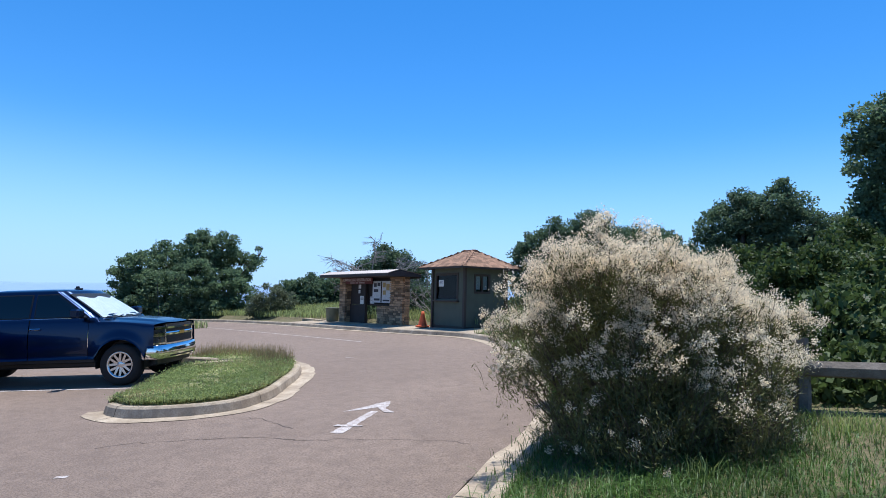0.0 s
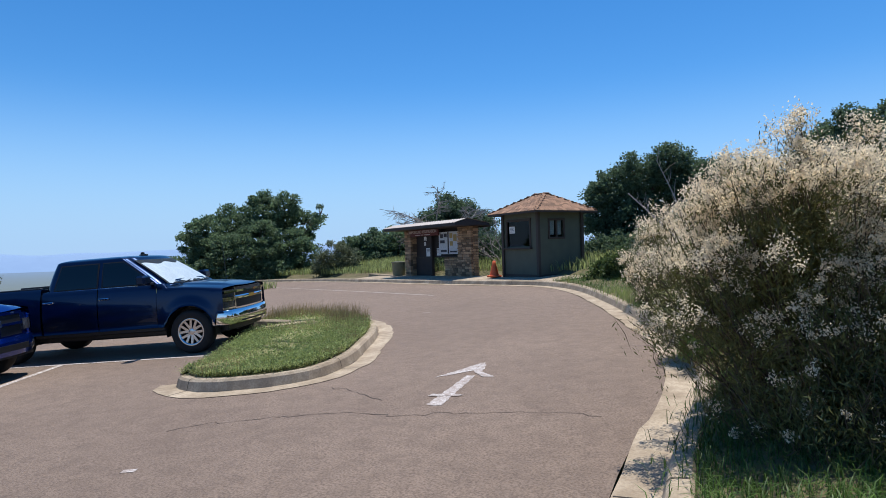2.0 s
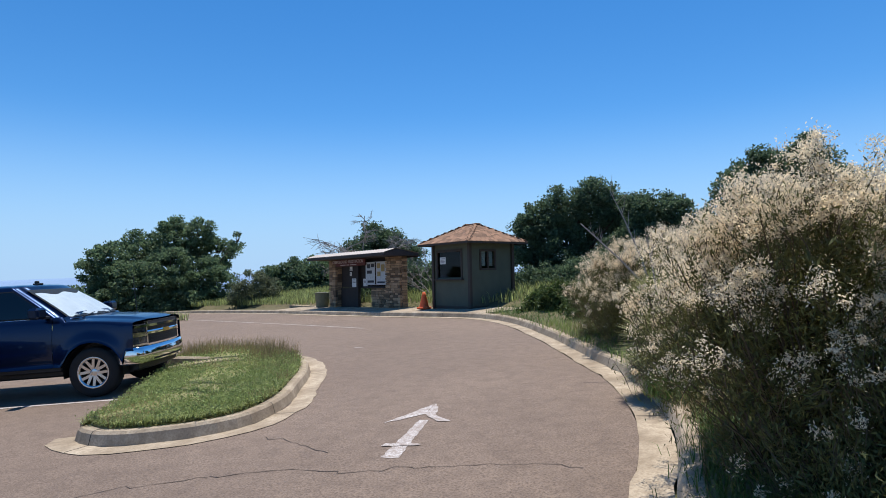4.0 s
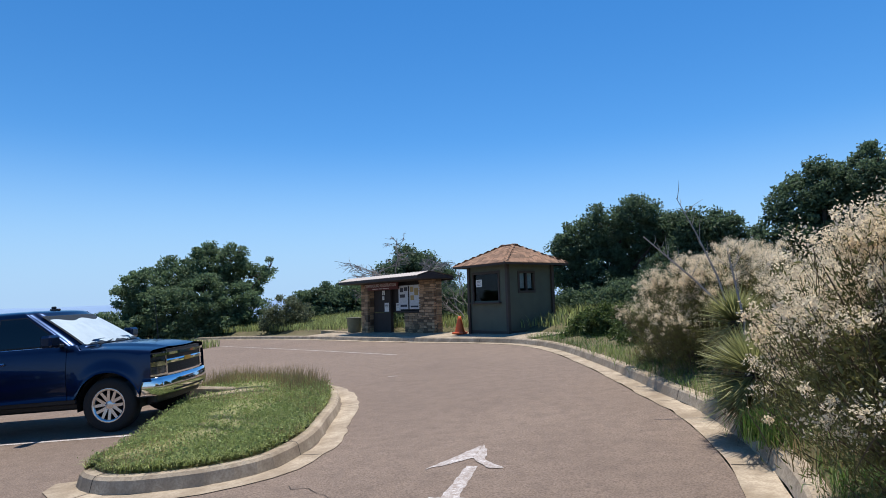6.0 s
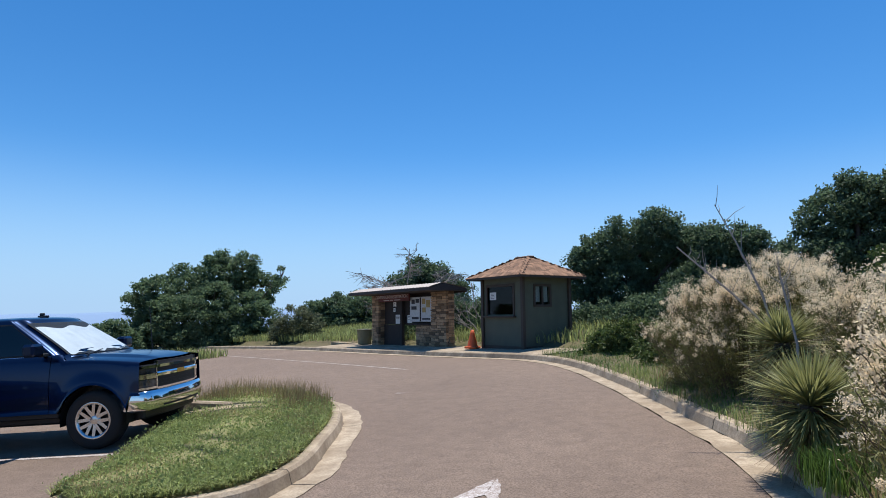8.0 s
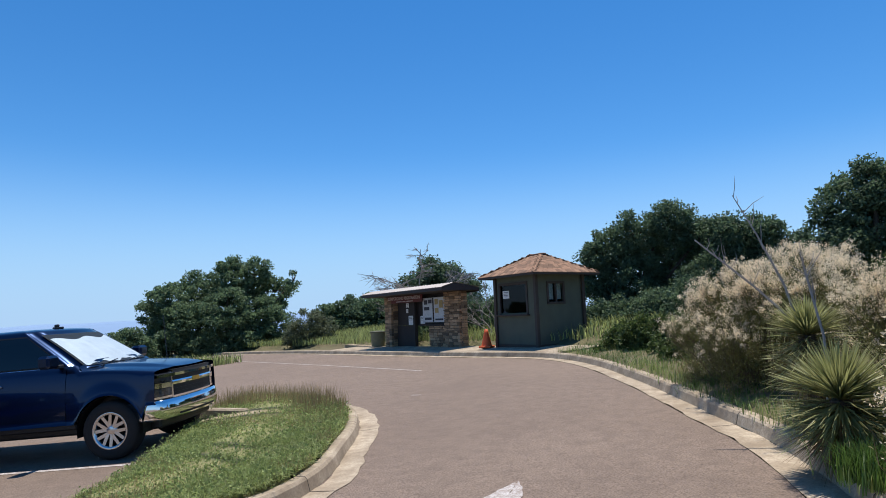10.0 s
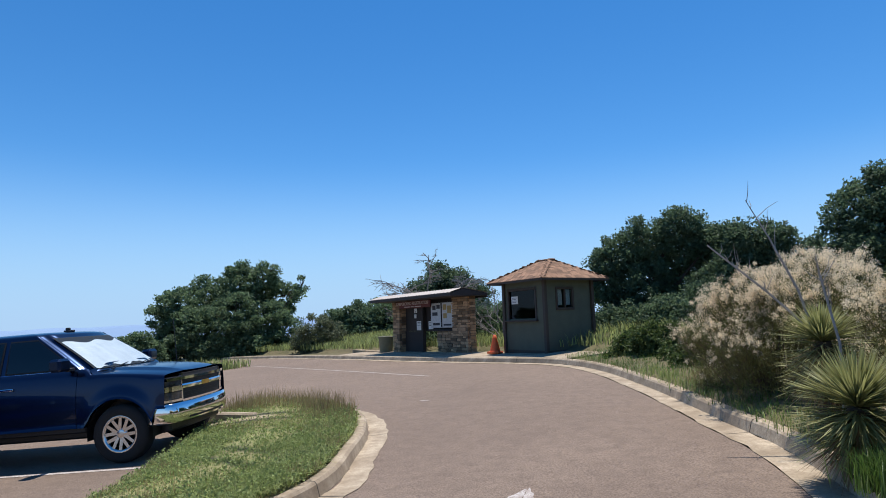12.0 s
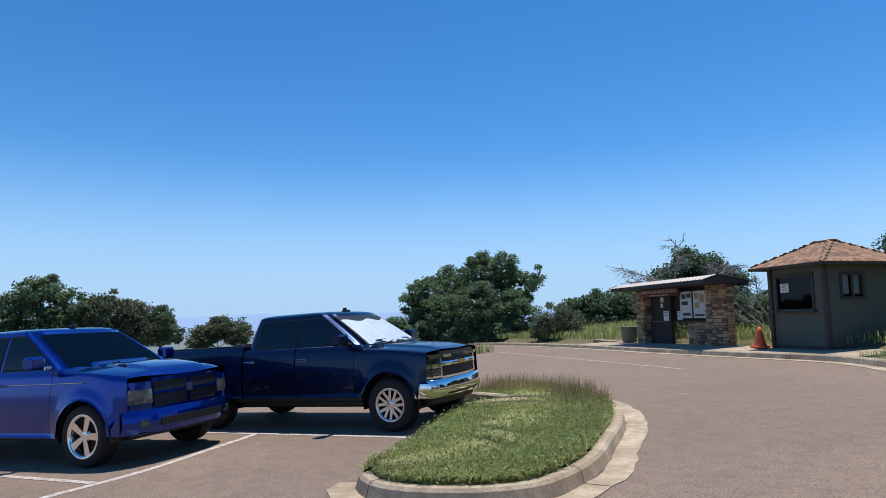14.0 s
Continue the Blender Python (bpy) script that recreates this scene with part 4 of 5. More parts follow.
            part("fog_light", band(min(s * 0.64, s * 0.80), max(s * 0.64, s * 0.80), 0.50, 0.60, lambda y, z: nose(y, z) + 0.09, 0.03, 4), LAMP, bp)
    else:
        gr = part("grille", band(-0.60, 0.60, 0.76, 1.14, lambda y, z: nose(y, z), 0.05, 12), BLACK, t)
        for z in (0.80, 0.85, 1.02, 1.07):
            part("grille_slat", band(-0.58, 0.58, z, z + 0.014, lambda y, zz: nose(y, zz) + 0.008, 0.03, 12), BLACK, gr)
        part("grille_trim", band(-0.90, 0.90, 1.05, 1.09, lambda y, z: nose(y, z) + 0.03, 0.07, 16), CHROME, gr)
        part("grille_bar", band(-0.62, 0.62, 0.925, 0.985, lambda y, z: nose(y, z) + 0.022, 0.05, 12, 3, 0.01), CHROME, gr)
        part("grille_trim", band(-0.60, 0.60, 0.735, 0.77, lambda y, z: nose(y, z) + 0.015, 0.05, 12), CHROME, gr)
        part("emblem", band(-0.10, 0.10, 0.925, 0.985, lambda y, z: nose(y, z) + 0.040, 0.02, 4), GOLD, gr, "plain gold emblem")
        for s in (-1, 1):
            a, b = sorted((s * 0.60, s * 0.925))
            hl = part("headlight", band(a, b, 0.985, 1.048, lambda y, z: nose(y, z) + 0.008 - 4.0 * max(0.0, abs(y) - 0.80) ** 2, 0.22, 8), LAMP, t)
            part("turn_signal", band(a, b, 0.79, 0.89, lambda y, z: nose(y, z) + 0.008 - 4.0 * max(0.0, abs(y) - 0.80) ** 2, 0.22, 8), LAMP, hl)
            part("lamp_trim", band(a, b, 0.90, 0.97, lambda y, z: nose(y, z) + 0.014 - 4.0 * max(0.0, abs(y) - 0.80) ** 2, 0.2, 8), CHROME, hl)
            e0, e1 = sorted((s * 0.595, s * 0.615))
            part("lamp_trim", band(e0, e1, 0.76, 1.14, lambda y, z: nose(y, z) + 0.018, 0.05, 2), CHROME, hl)
            e0, e1 = sorted((s * 0.915, s * 0.93))
            part("lamp_trim", band(e0, e1, 0.76, 1.14, lambda y, z: nose(y, z) + 0.012 - 4.0 * max(0.0, abs(y) - 0.80) ** 2, 0.2, 2), CHROME, hl)
            part("lamp_trim", band(a, b, 0.755, 0.785, lambda y, z: nose(y, z) + 0.014 - 4.0 * max(0.0, abs(y) - 0.80) ** 2, 0.2, 8), CHROME, hl)
        bp = part("bumper", band(-0.96, 0.96, 0.465, 0.735, lambda y, z: nose(y, z) + 0.055 - 7.5 * max(0.0, abs(y) - 0.80) ** 2, 0.20, 40, 6, 0.035), CHROME, t, flat=False)
        part("bumper_step", band(-0.55, 0.55, 0.50, 0.58, lambda y, z: nose(y, z) + 0.078, 0.05, 12), BLACK, bp)
        part("air_dam", band(-0.78, 0.78, 0.34, 0.49, lambda y, z: nose(y, z) - 0.13, 0.2, 14), BLACK, t)

    # cab above the belt: rounded rings from the belt up to the roof
    zr = 1.90 if not ram else 1.91
    zb = belt - 0.03

    def ring(z):
        """Front reach, rear reach, half width and corner radius of the cab at a height."""
        k = min(1.0, (z - zb) / (zr - 0.07 - zb))
        xf, xb, w = -0.40 - (0.93 if ram else 0.80) * k ** 1.08, cab1 + 0.02 + 0.13 * k ** 1.5, 0.905 - 0.165 * k ** 1.15
        over = max(0.0, z - (zr - 0.07)) / 0.07
        roll = 0.32 * (1 - math.sqrt(max(0.0, 1 - over ** 2)))
        return xf - roll * 1.3, xb + roll, w - roll, 0.13 - 0.02 * k

    def on_side(x, z, s, out=0.0):
        xf, xb, w, r = ring(z)
        return (x, s * (w + out), z)

    def on_front(y, z, out=0.0):
        xf, xb, w, r = ring(z)
        return (xf + 0.11 * (1 - (y / w) ** 2) - 0.06 + out, y, z)

    def outline(z, out=0.0):
        xf, xb, w, r = ring(z)
        pts = [on_front(y, z, out) for y in steps(w - r, -(w - r), 12)]
        x0 = pts[-1][0]
        pts += [(x0 - r * 1.2 * math.sin(a), -(w - r) - r * (1 - math.cos(a)), z) for a in (0.4, 0.8, 1.2, 1.5708)]
        pts += [(x, -w, z) for x in steps(x0 - r * 1.4, xb + r, 14)]
        pts += [(xb + r - r * math.sin(a), -w + r * (1 - math.cos(a)), z) for a in (0.4, 0.8, 1.2, 1.5708)]
        pts += [(xb, y, z) for y in steps(-(w - r), w - r, 8)[1:]]
        pts += [(xb + r - r * math.cos(a), w - r + r * math.sin(a), z) for a in (0.4, 0.8, 1.2, 1.5708)]
        pts += [(x, w, z) for x in steps(xb + r, x0 - r * 1.4, 14)]
        pts += [(x0 - r * 1.2 * math.cos(a), w - r + r * math.sin(a), z) for a in (0.0, 0.4, 0.8, 1.2)][::-1]
        return pts

    bm = bmesh.new()
    zs = steps(zb, zr - 0.07, 8) + [zr - 0.05, zr - 0.032, zr - 0.017, zr - 0.006, zr]
    rings_ = [[bm.verts.new(p) for p in outline(z)] for z in zs]
    for a, b in zip(rings_, rings_[1:]):
        for k in range(len(a)):
            bm.faces.new((a[k], a[(k + 1) % len(a)], b[(k + 1) % len(b)], b[k]))
    bm.faces.new(rings_[-1])
    bmesh.ops.recalc_face_normals(bm, faces=bm.faces)
    part("cab_shell", bm, paint, t, flat=False)
    zlo, zhi = belt + 0.012, zr - 0.105
    for s in (-1, 1):
        part("belt_trim", boxed(-0.78, cab1 + 0.12, s * 0.912 - 0.008, s * 0.912 + 0.008, belt - 0.010, belt + 0.008), CHROME if not ram else BLACK, t)
        for lo0, lo1, hi0, hi1 in ((-0.66, -1.735, -1.335 - (0.12 if ram else 0.0), -1.755), (-1.80, cab1 + 0.20, -1.815, cab1 + 0.30)):
            def glass(u, k, out):
                z = zlo + (zhi - zlo) * k
                kk = k ** 1.05
                x = (lo0 + (lo1 - lo0) * u) * (1 - kk) + (hi0 + (hi1 - hi0) * u) * kk
                return on_side(x, z, s, out)
            lining = part("side_window", grid(bmesh.new(), steps(0, 1, 8), steps(0, 1, 6), lambda u, k: glass(u, k, 0.006)), DARK_IN, t, "tinted side window over a dark lining", False)
            part("pane", grid(bmesh.new(), steps(0.03, 0.97, 8), steps(0.04, 0.96, 6), lambda u, k: glass(u, k, 0.012)), GLASS, lining, flat=False)
    front = lambda y, k, out: on_front(y * (0.80 - 0.13 * k), zb + 0.03 + (zr - 0.10 - zb - 0.03) * k, out)  # noqa: E731
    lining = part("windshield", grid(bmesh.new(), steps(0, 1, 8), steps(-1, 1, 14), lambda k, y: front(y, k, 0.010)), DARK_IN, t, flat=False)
    part("pane", grid(bmesh.new(), steps(0, 1, 8), steps(-1, 1, 14), lambda k, y: front(y, k, 0.024)), GLASS if ram else CLEAR, lining, flat=False)
    bm = grid(bmesh.new(), steps(0, 1, 3), steps(-1, 1, 6), lambda k, y: (ring(zlo + (zhi - zlo) * k)[1] - 0.01, y * (0.70 - 0.10 * k), zlo + (zhi - zlo) * k))
    part("rear_window", bm, GLASS, t, flat=False)
    if not ram:
        wave = lambda y: 0.05 + 0.03 * math.sin(y * 9) + 0.015 * math.sin(y * 23)  # noqa: E731
        bm = grid(bmesh.new(), steps(0, 1, 8), steps(-0.95, 0.95, 40), lambda k, y: front(y, wave(y) + (0.84 + 0.04 * math.sin(y * 7 + 1) - wave(y)) * k, 0.017 + 0.003 * math.sin(y * 26)))
        part("sunshade", bm, SHADE_FOIL, t, "silver folding sunshade behind the windshield", False)
        bm = boxed(-1.48, -1.32, -0.03, 0.03, zr - 0.015, zr + 0.02, 0.01)
        box(bm, -1.46, -1.38, -0.018, 0.018, zr + 0.015, zr + 0.06, 0.012)
        part("antenna_fin", bm, BLACK, t)
        part("antenna", tube(bmesh.new(), [(-0.10, 0.84, 1.18), (-0.14, 0.84, 2.0)], [0.008, 0.005], 5), BLACK, t)
    else:
        part("antenna_fin", boxed(-1.56, -1.42, -0.02, 0.02, zr - 0.01, zr + 0.045, 0.012), BLACK, t)
        for s in (-1, 1):
            part("stripe", boxed(0.02, -1.6, s * 0.998 - 0.004, s * 0.998 + 0.004, 1.115, 1.122), ALLOY, t)
    for y in (-0.35, 0.25):
        part("wiper", tube(bmesh.new(), [(-0.34, y - 0.25, 1.285), (-0.36, y, 1.32), (-0.42, y + 0.30, 1.35)], [0.01, 0.008, 0.006], 4), BLACK, t)
    if ram:
        for c in t.children:
            if not c.name.startswith("wheel") or "well" in c.name:
                c.location.z -= 0.02
    return t


def parked(hx, hy, heading):
    """The pose of a truck whose near front hub stands at hx, hy on the sloping lot."""
    c, s = math.cos(radians(heading)), math.sin(radians(heading))
    x, y = hx - s * 0.98, hy + c * 0.98
    fwd = Vector((c, s, 0.043 * c + 0.033 * s)).normalized()
    left = Vector((-s, c, -0.043 * s + 0.033 * c)).normalized()
    up = fwd.cross(left)
    m = Matrix((fwd, left, up)).transposed().to_4x4()
    m.translation = (x, y, plane_z(x, y))
    return m


pickup(parked(-7.62, 6.04, 24.0), "dark navy four-door pickup with chrome bumper parked at the grass island", NAVY, False)
pickup(parked(-9.25, 2.28, 28.0), "bright blue pickup with hood scoops and chrome wheels", BLUE, True)


# ---- plants ----
def np_mesh(name, verts, quads, material, parent=None, label=""):
    """One mesh out of arrays of corners and four-sided faces."""
    me = bpy.data.meshes.new(name)
    n, m, k = len(verts), len(quads), quads.shape[1]
    me.vertices.add(n)
    me.vertices.foreach_set("co", np.asarray(verts, np.float32).ravel())
    me.loops.add(m * k)
    me.loops.foreach_set("vertex_index", np.asarray(quads, np.int32).ravel())
    me.polygons.add(m)
    me.polygons.foreach_set("loop_start", np.arange(0, m * k, k, dtype=np.int32))
    me.polygons.foreach_set("loop_total", np.full(m, k, dtype=np.int32))
    me.update(calc_edges=True)
    me.materials.append(material)
    ob = new(name, me)
    ob.parent = parent
    return tagged(ob, label)


def unit(a):
    return a / np.maximum(np.linalg.norm(a, axis=-1, keepdims=True), 1e-9)


def leaf_quads(c, along, length, width, rng):
    """Pointed leaves: centre, direction, half length and half width."""
    side = unit(np.cross(along, unit(rng.normal(size=c.shape))))
    bend = unit(np.cross(along, side)) * (length * 0.25)[:, None]
    a, b = along * length[:, None], side * width[:, None]
    v = np.stack([c - a, c + b + bend, c + a, c - b + bend], 1).reshape(-1, 3)
    return v, np.arange(len(v)).reshape(-1, 4)


def blades(base, height, lean, width, rng):
    """Blades of grass: two-piece, bending over."""
    n = len(base)
    ang = rng.uniform(0, 6.283, n)
    d = np.stack([np.cos(ang), np.sin(ang), np.zeros(n)], 1)
    s = np.stack([-np.sin(ang), np.cos(ang), np.zeros(n)], 1) * (width / 2)[:, None]
    up = np.array([0, 0, 1.0])
    mid = base + up * (height * 0.6)[:, None] + d * (lean * height * 0.25)[:, None]
    tip = base + up * (height * (1 - 0.25 * lean))[:, None] + d * (lean * height * 0.8)[:, None]
    v = np.stack([base - s, base + s, mid + s * 0.8, mid - s * 0.8, tip + s * 0.12, tip - s * 0.12], 1).reshape(-1, 3)
    i = np.arange(n)[:, None] * 6
    q = np.concatenate([i + np.array([[0, 1, 2, 3]]), i + np.array([[3, 2, 4, 5]])])
    return v, q


def shell_points(lobes, n, rng, low=-0.6, depth=0.35):
    """Points in the outer skin of a union of balls (x, y, z, r), with their outward directions."""
    L = np.array(lobes, float)
    w = L[:, 3] ** 2
    pick = rng.choice(len(L), int(n * 2.2), p=w / w.sum())
    d = unit(rng.normal(size=(len(pick), 3)))
    d[:, 2] = np.where(d[:, 2] < low, -d[:, 2], d[:, 2])
    r = L[pick, 3] * (1 - depth * rng.random(len(pick)) ** 1.6)
    p = L[pick, :3] + d * r[:, None]
    gap = np.linalg.norm(p[:, None] - L[None, :, :3], axis=2) / L[None, :, 3]
    keep = (gap > 0.72).all(1)
    return p[keep][:n], d[keep][:n]


BARK = mat("bark", (0.10, 0.075, 0.055), 0.95, scale=12, amount=0.7, fine=60, bump=0.9, bump_scale=30)
DEAD_WOOD = mat("grey_dead_wood", (0.36, 0.33, 0.30), 0.9, dark=(0.20, 0.17, 0.15), scale=15, bump=0.6)
OAK = leaf_mat("oak_leaf", (0.15, 0.222, 0.115), (0.10, 0.15, 0.082), 0.5)
JUNIPER = leaf_mat("juniper_leaf", (0.125, 0.188, 0.102), (0.08, 0.122, 0.072), 0.45)
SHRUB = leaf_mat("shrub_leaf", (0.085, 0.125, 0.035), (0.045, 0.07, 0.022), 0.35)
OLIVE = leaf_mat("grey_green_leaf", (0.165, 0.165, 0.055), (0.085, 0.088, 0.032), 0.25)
PLUME = leaf_mat("cream_plume", (0.92, 0.81, 0.62), (0.80, 0.65, 0.43), 0.5, 0.9, 0.2)
TWIG = mat("twig", (0.11, 0.08, 0.05), 0.9, scale=20, bump=0)
GRASS = leaf_mat("grass_blade", (0.30, 0.345, 0.13), (0.20, 0.235, 0.085), 0.5, 0.6, 0.6)
LUSH = leaf_mat("lush_grass_blade", (0.10, 0.18, 0.038), (0.05, 0.085, 0.02), 0.35, 0.5, 0.3)
WEED = leaf_mat("weed_leaf", (0.29, 0.35, 0.12), (0.20, 0.25, 0.08), 0.4, 0.6, 0.3)
SAGE = leaf_mat("sage_leaf", (0.15, 0.175, 0.10), (0.09, 0.11, 0.06), 0.4)
STRAW = leaf_mat("dry_grass", (0.34, 0.26, 0.13), (0.22, 0.16, 0.08), 0.3, 0.8, 0.3)
YUCCA = leaf_mat("yucca_leaf", (0.33, 0.335, 0.14), (0.19, 0.20, 0.08), 0.3, 0.45, 0.35)
YUCCA_DRY = leaf_mat("dry_yucca_leaf", (0.30, 0.22, 0.12), (0.16, 0.115, 0.07), 0.2, 0.8, 0.3)


def crown_mesh(lobes, clumps, per, leaf, spread, seed, material, parent, name="crown", low=-0.95):
    clumps, per = int(clumps * 0.72), int(per * 1.4)
    rng = np.random.default_rng(seed)
    p, d = shell_points(lobes, clumps, rng, low)
    L = np.array(lobes)
    pick = rng.choice(len(L), clumps // 3, p=L[:, 3] ** 3 / (L[:, 3] ** 3).sum())
    e = unit(rng.normal(size=(len(pick), 3)))
    p = p + d * rng.uniform(-0.9, 1.0, (len(p), 1)) * spread
    p = np.concatenate([p, L[pick, :3] + e * (L[pick, 3] * rng.random(len(pick)) ** 0.4 * 0.8)[:, None]])
    d = np.concatenate([d, e])
    puff = np.clip(rng.normal(size=(len(p) * per, 3)), -1.5, 1.5) * spread * 0.92
    c = np.repeat(p, per, 0) + puff * np.repeat(rng.uniform(0.6, 1.25, (len(p), 1)), per, 0) * np.array([1, 1, 0.7])
    along = unit(np.repeat(d, per, 0) * 0.6 + rng.normal(size=c.shape))
    ln = leaf * rng.uniform(0.75, 1.45, len(c))
    return np_mesh(name, *leaf_quads(c, along, ln, ln * 0.55, rng), material, parent)


def branches(bm, start, ends, r0, rng, sides=5):
    for e in ends:
        s, e = np.array(start, float), np.array(e, float)
        side = rng.normal(size=3) * np.linalg.norm(e - s) * 0.08
        pts = [s, s + (e - s) * 0.35 + side, s + (e - s) * 0.7 + side * 0.6, e]
        tube(bm, [tuple(q) for q in pts], [r0, r0 * 0.7, r0 * 0.45, r0 * 0.15], sides)


def tree(lobes, base, label, material, clumps=500, per=55, leaf=0.06, spread=0.26, trunk=0.2, seed=1, name="tree", category="tree", group="trees beyond the road", low=-0.95):
    """A trunk with limbs and a crown of leaf clumps on an uneven shape."""
    rng = np.random.default_rng(seed)
    bx, by = base
    bz = min(ground_z(bx, by), min(l[2] - l[3] for l in lobes)) - 0.1
    t = thing(name, Matrix.Translation((bx, by, bz)), label, category, group)
    local = [(l[0] - bx, l[1] - by, l[2] - bz, l[3]) for l in lobes]
    fork = np.mean([l[:3] for l in local], 0) * np.array([0.5, 0.5, 0.45])
    bm = tube(bmesh.new(), [(0, 0, 0), tuple(fork * 0.5 + np.array([0.05, 0.03, 0])), tuple(fork)], [trunk, trunk * 0.8, trunk * 0.65], 8)
    part("trunk", bm, BARK, t, flat=False)
    bm = bmesh.new()
    branches(bm, fork, [l[:3] for l in local], trunk * 0.5, rng)
    for l in local:
        ends, _ = shell_points([l], 7, rng, 0.0)
        branches(bm, l[:3], ends, trunk * 0.16, rng, 4)
    part("limb", bm, BARK, t, flat=False)
    crown_mesh(local, clumps, per, leaf, spread, seed + 50, material, t, low=low)
    return t


tree([(-36.21, 29.41, 2.80, 1.67), (-36.70, 32.76, 3.80, 1.86), (-34.22, 33.51, 4.66, 1.67), (-32.23, 33.76, 5.29, 0.93), (-32.73, 31.64, 2.31, 2.11), (-32.23, 35.62, 4.05, 1.31),
      (-30.25, 35.62, 4.79, 0.55), (-33.9, 33.4, 5.3, 1.2), (-31.9, 34.1, 5.75, 0.7), (-34.72, 29.29, 1.31, 1.61), (-30.99, 33.26, 1.68, 1.86), (-37.45, 30.65, 1.56, 1.49), (-33.48, 30.16, 0.32, 1.49), (-31.24, 31.64, 0.32, 1.49), (-35.96, 28.16, 0.07, 1.24)], (-33.5, 32.7),
     "broad dark green oak with dense low crown beyond the road", OAK, 1000, 62, 0.09, 0.26, 0.28, 11)
tree([(-23.8, 29.6, 1.5, 0.95), (-23.2, 30.2, 1.1, 0.8), (-24.6, 29.6, 0.9, 0.9)], (-23.8, 29.8), "thin grey-green shrub with bare twigs beside the oak", SAGE, 160, 40, 0.06, 0.2, 0.08, 12, "shrub", "shrub")
tree([(-35.3, 26.0, 0.8, 0.8), (-35.8, 25.4, 0.5, 0.7), (-34.6, 26.6, 0.3, 0.7)], (-35.3, 26.0), "small green shrub at the edge of the slope", OAK, 160, 45, 0.08, 0.2, 0.08, 13, "shrub", "shrub")
for i, (x, y, z, r) in enumerate([(-27.6, 36.7, 1.7, 1.1), (-26.4, 37.4, 2.0, 1.3), (-25.0, 38.5, 2.1, 1.4), (-23.6, 39.1, 1.9, 1.3), (-22.2, 40.1, 2.0, 1.3), (-20.8, 41.0, 2.0, 1.3)]):
    tree([(x, y, z, r), (x + 0.7, y - 0.2, z - 0.7, r), (x - 0.7, y + 0.3, z - 0.8, r * 0.9)], (x, y), "low green juniper beyond the road", JUNIPER if i % 2 else OAK, 230, 45, 0.09, 0.22, 0.12, 20 + i)
tree([(-14.3, 27.6, 3.75, 0.8), (-15.1, 27.1, 3.1, 0.7), (-13.4, 28.0, 3.6, 0.72), (-12.7, 28.4, 2.6, 0.95), (-12.4, 28.5, 1.6, 0.9), (-14.2, 27.6, 2.6, 1.1), (-13.2, 27.9, 1.5, 1.0)], (-13.8, 27.8),
     "dark green juniper behind the stone kiosk", JUNIPER, 480, 55, 0.06, 0.2, 0.16, 31)
tree([(-5.25, 26.1, 4.08, 0.85), (-5.65, 26.1, 2.88, 0.8), (-3.95, 26.4, 4.78, 0.9), (-2.65, 26.6, 5.18, 0.85), (-2.65, 27.4, 3.78, 1.4), (-4.05, 26.4, 2.88, 1.15), (-1.45, 26.7, 4.58, 0.72), (-4.75, 26.2, 1.68, 0.9), (-3.05, 26.5, 1.68, 1.1)], (-3.6, 26.8),
     "tall dark green juniper behind the ticket booth", JUNIPER, 900, 60, 0.055, 0.19, 0.25, 41)
tree([(-0.35, 25.8, 4.4, 0.75), (0.65, 25.9, 4.4, 0.65), (1.35, 25.8, 3.7, 0.6), (-0.65, 25.8, 3, 1.05), (-1.45, 25.7, 2.1, 1.1), (0.75, 25.8, 3, 0.95), (0.55, 25.6, 1.9, 1.0)], (-0.3, 26.0),
     "dark green juniper with a ragged top on the bank", JUNIPER, 700, 60, 0.055, 0.19, 0.22, 42)
tree([(3.05, 23.2, 4.7, 0.8), (3.85, 23.1, 5.2, 0.85), (5.05, 22.5, 5.5, 0.75), (2.25, 23.2, 3.6, 0.65), (3.45, 23.1, 3.6, 1.06), (4.75, 23.0, 4.3, 1.0), (2.65, 23.2, 2.6, 0.95), (4.05, 23.0, 2.5, 1.0), (5.75, 22.6, 4.1, 1.1), (5.55, 22.6, 2.7, 1.1)], (3.8, 23.0),
     "tall dense juniper high on the bank", JUNIPER, 950, 60, 0.05, 0.18, 0.28, 43)
tree([(6.4, 15.2, 6.1, 0.55), (6.9, 15.1, 6.3, 0.6), (6.6, 15.1, 4.9, 0.65), (7.4, 14.9, 5.1, 0.9), (7.2, 15.0, 3.8, 0.9), (6.3, 15.2, 3.9, 0.6), (6.9, 15.2, 2.6, 0.9), (5.9, 15.3, 2.4, 0.8)], (6.9, 15.2),
     "open-crowned green tree above the shrubs", OAK, 650, 55, 0.05, 0.17, 0.2, 44)
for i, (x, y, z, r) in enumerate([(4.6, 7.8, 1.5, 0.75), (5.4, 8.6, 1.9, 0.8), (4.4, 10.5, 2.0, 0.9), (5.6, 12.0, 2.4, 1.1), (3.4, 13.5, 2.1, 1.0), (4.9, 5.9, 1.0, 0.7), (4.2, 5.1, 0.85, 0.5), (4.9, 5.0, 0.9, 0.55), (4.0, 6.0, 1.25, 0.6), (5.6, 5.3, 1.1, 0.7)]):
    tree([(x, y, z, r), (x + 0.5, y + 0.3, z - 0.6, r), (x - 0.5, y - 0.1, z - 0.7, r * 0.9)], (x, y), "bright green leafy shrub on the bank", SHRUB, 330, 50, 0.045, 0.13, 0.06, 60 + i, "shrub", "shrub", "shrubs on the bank")
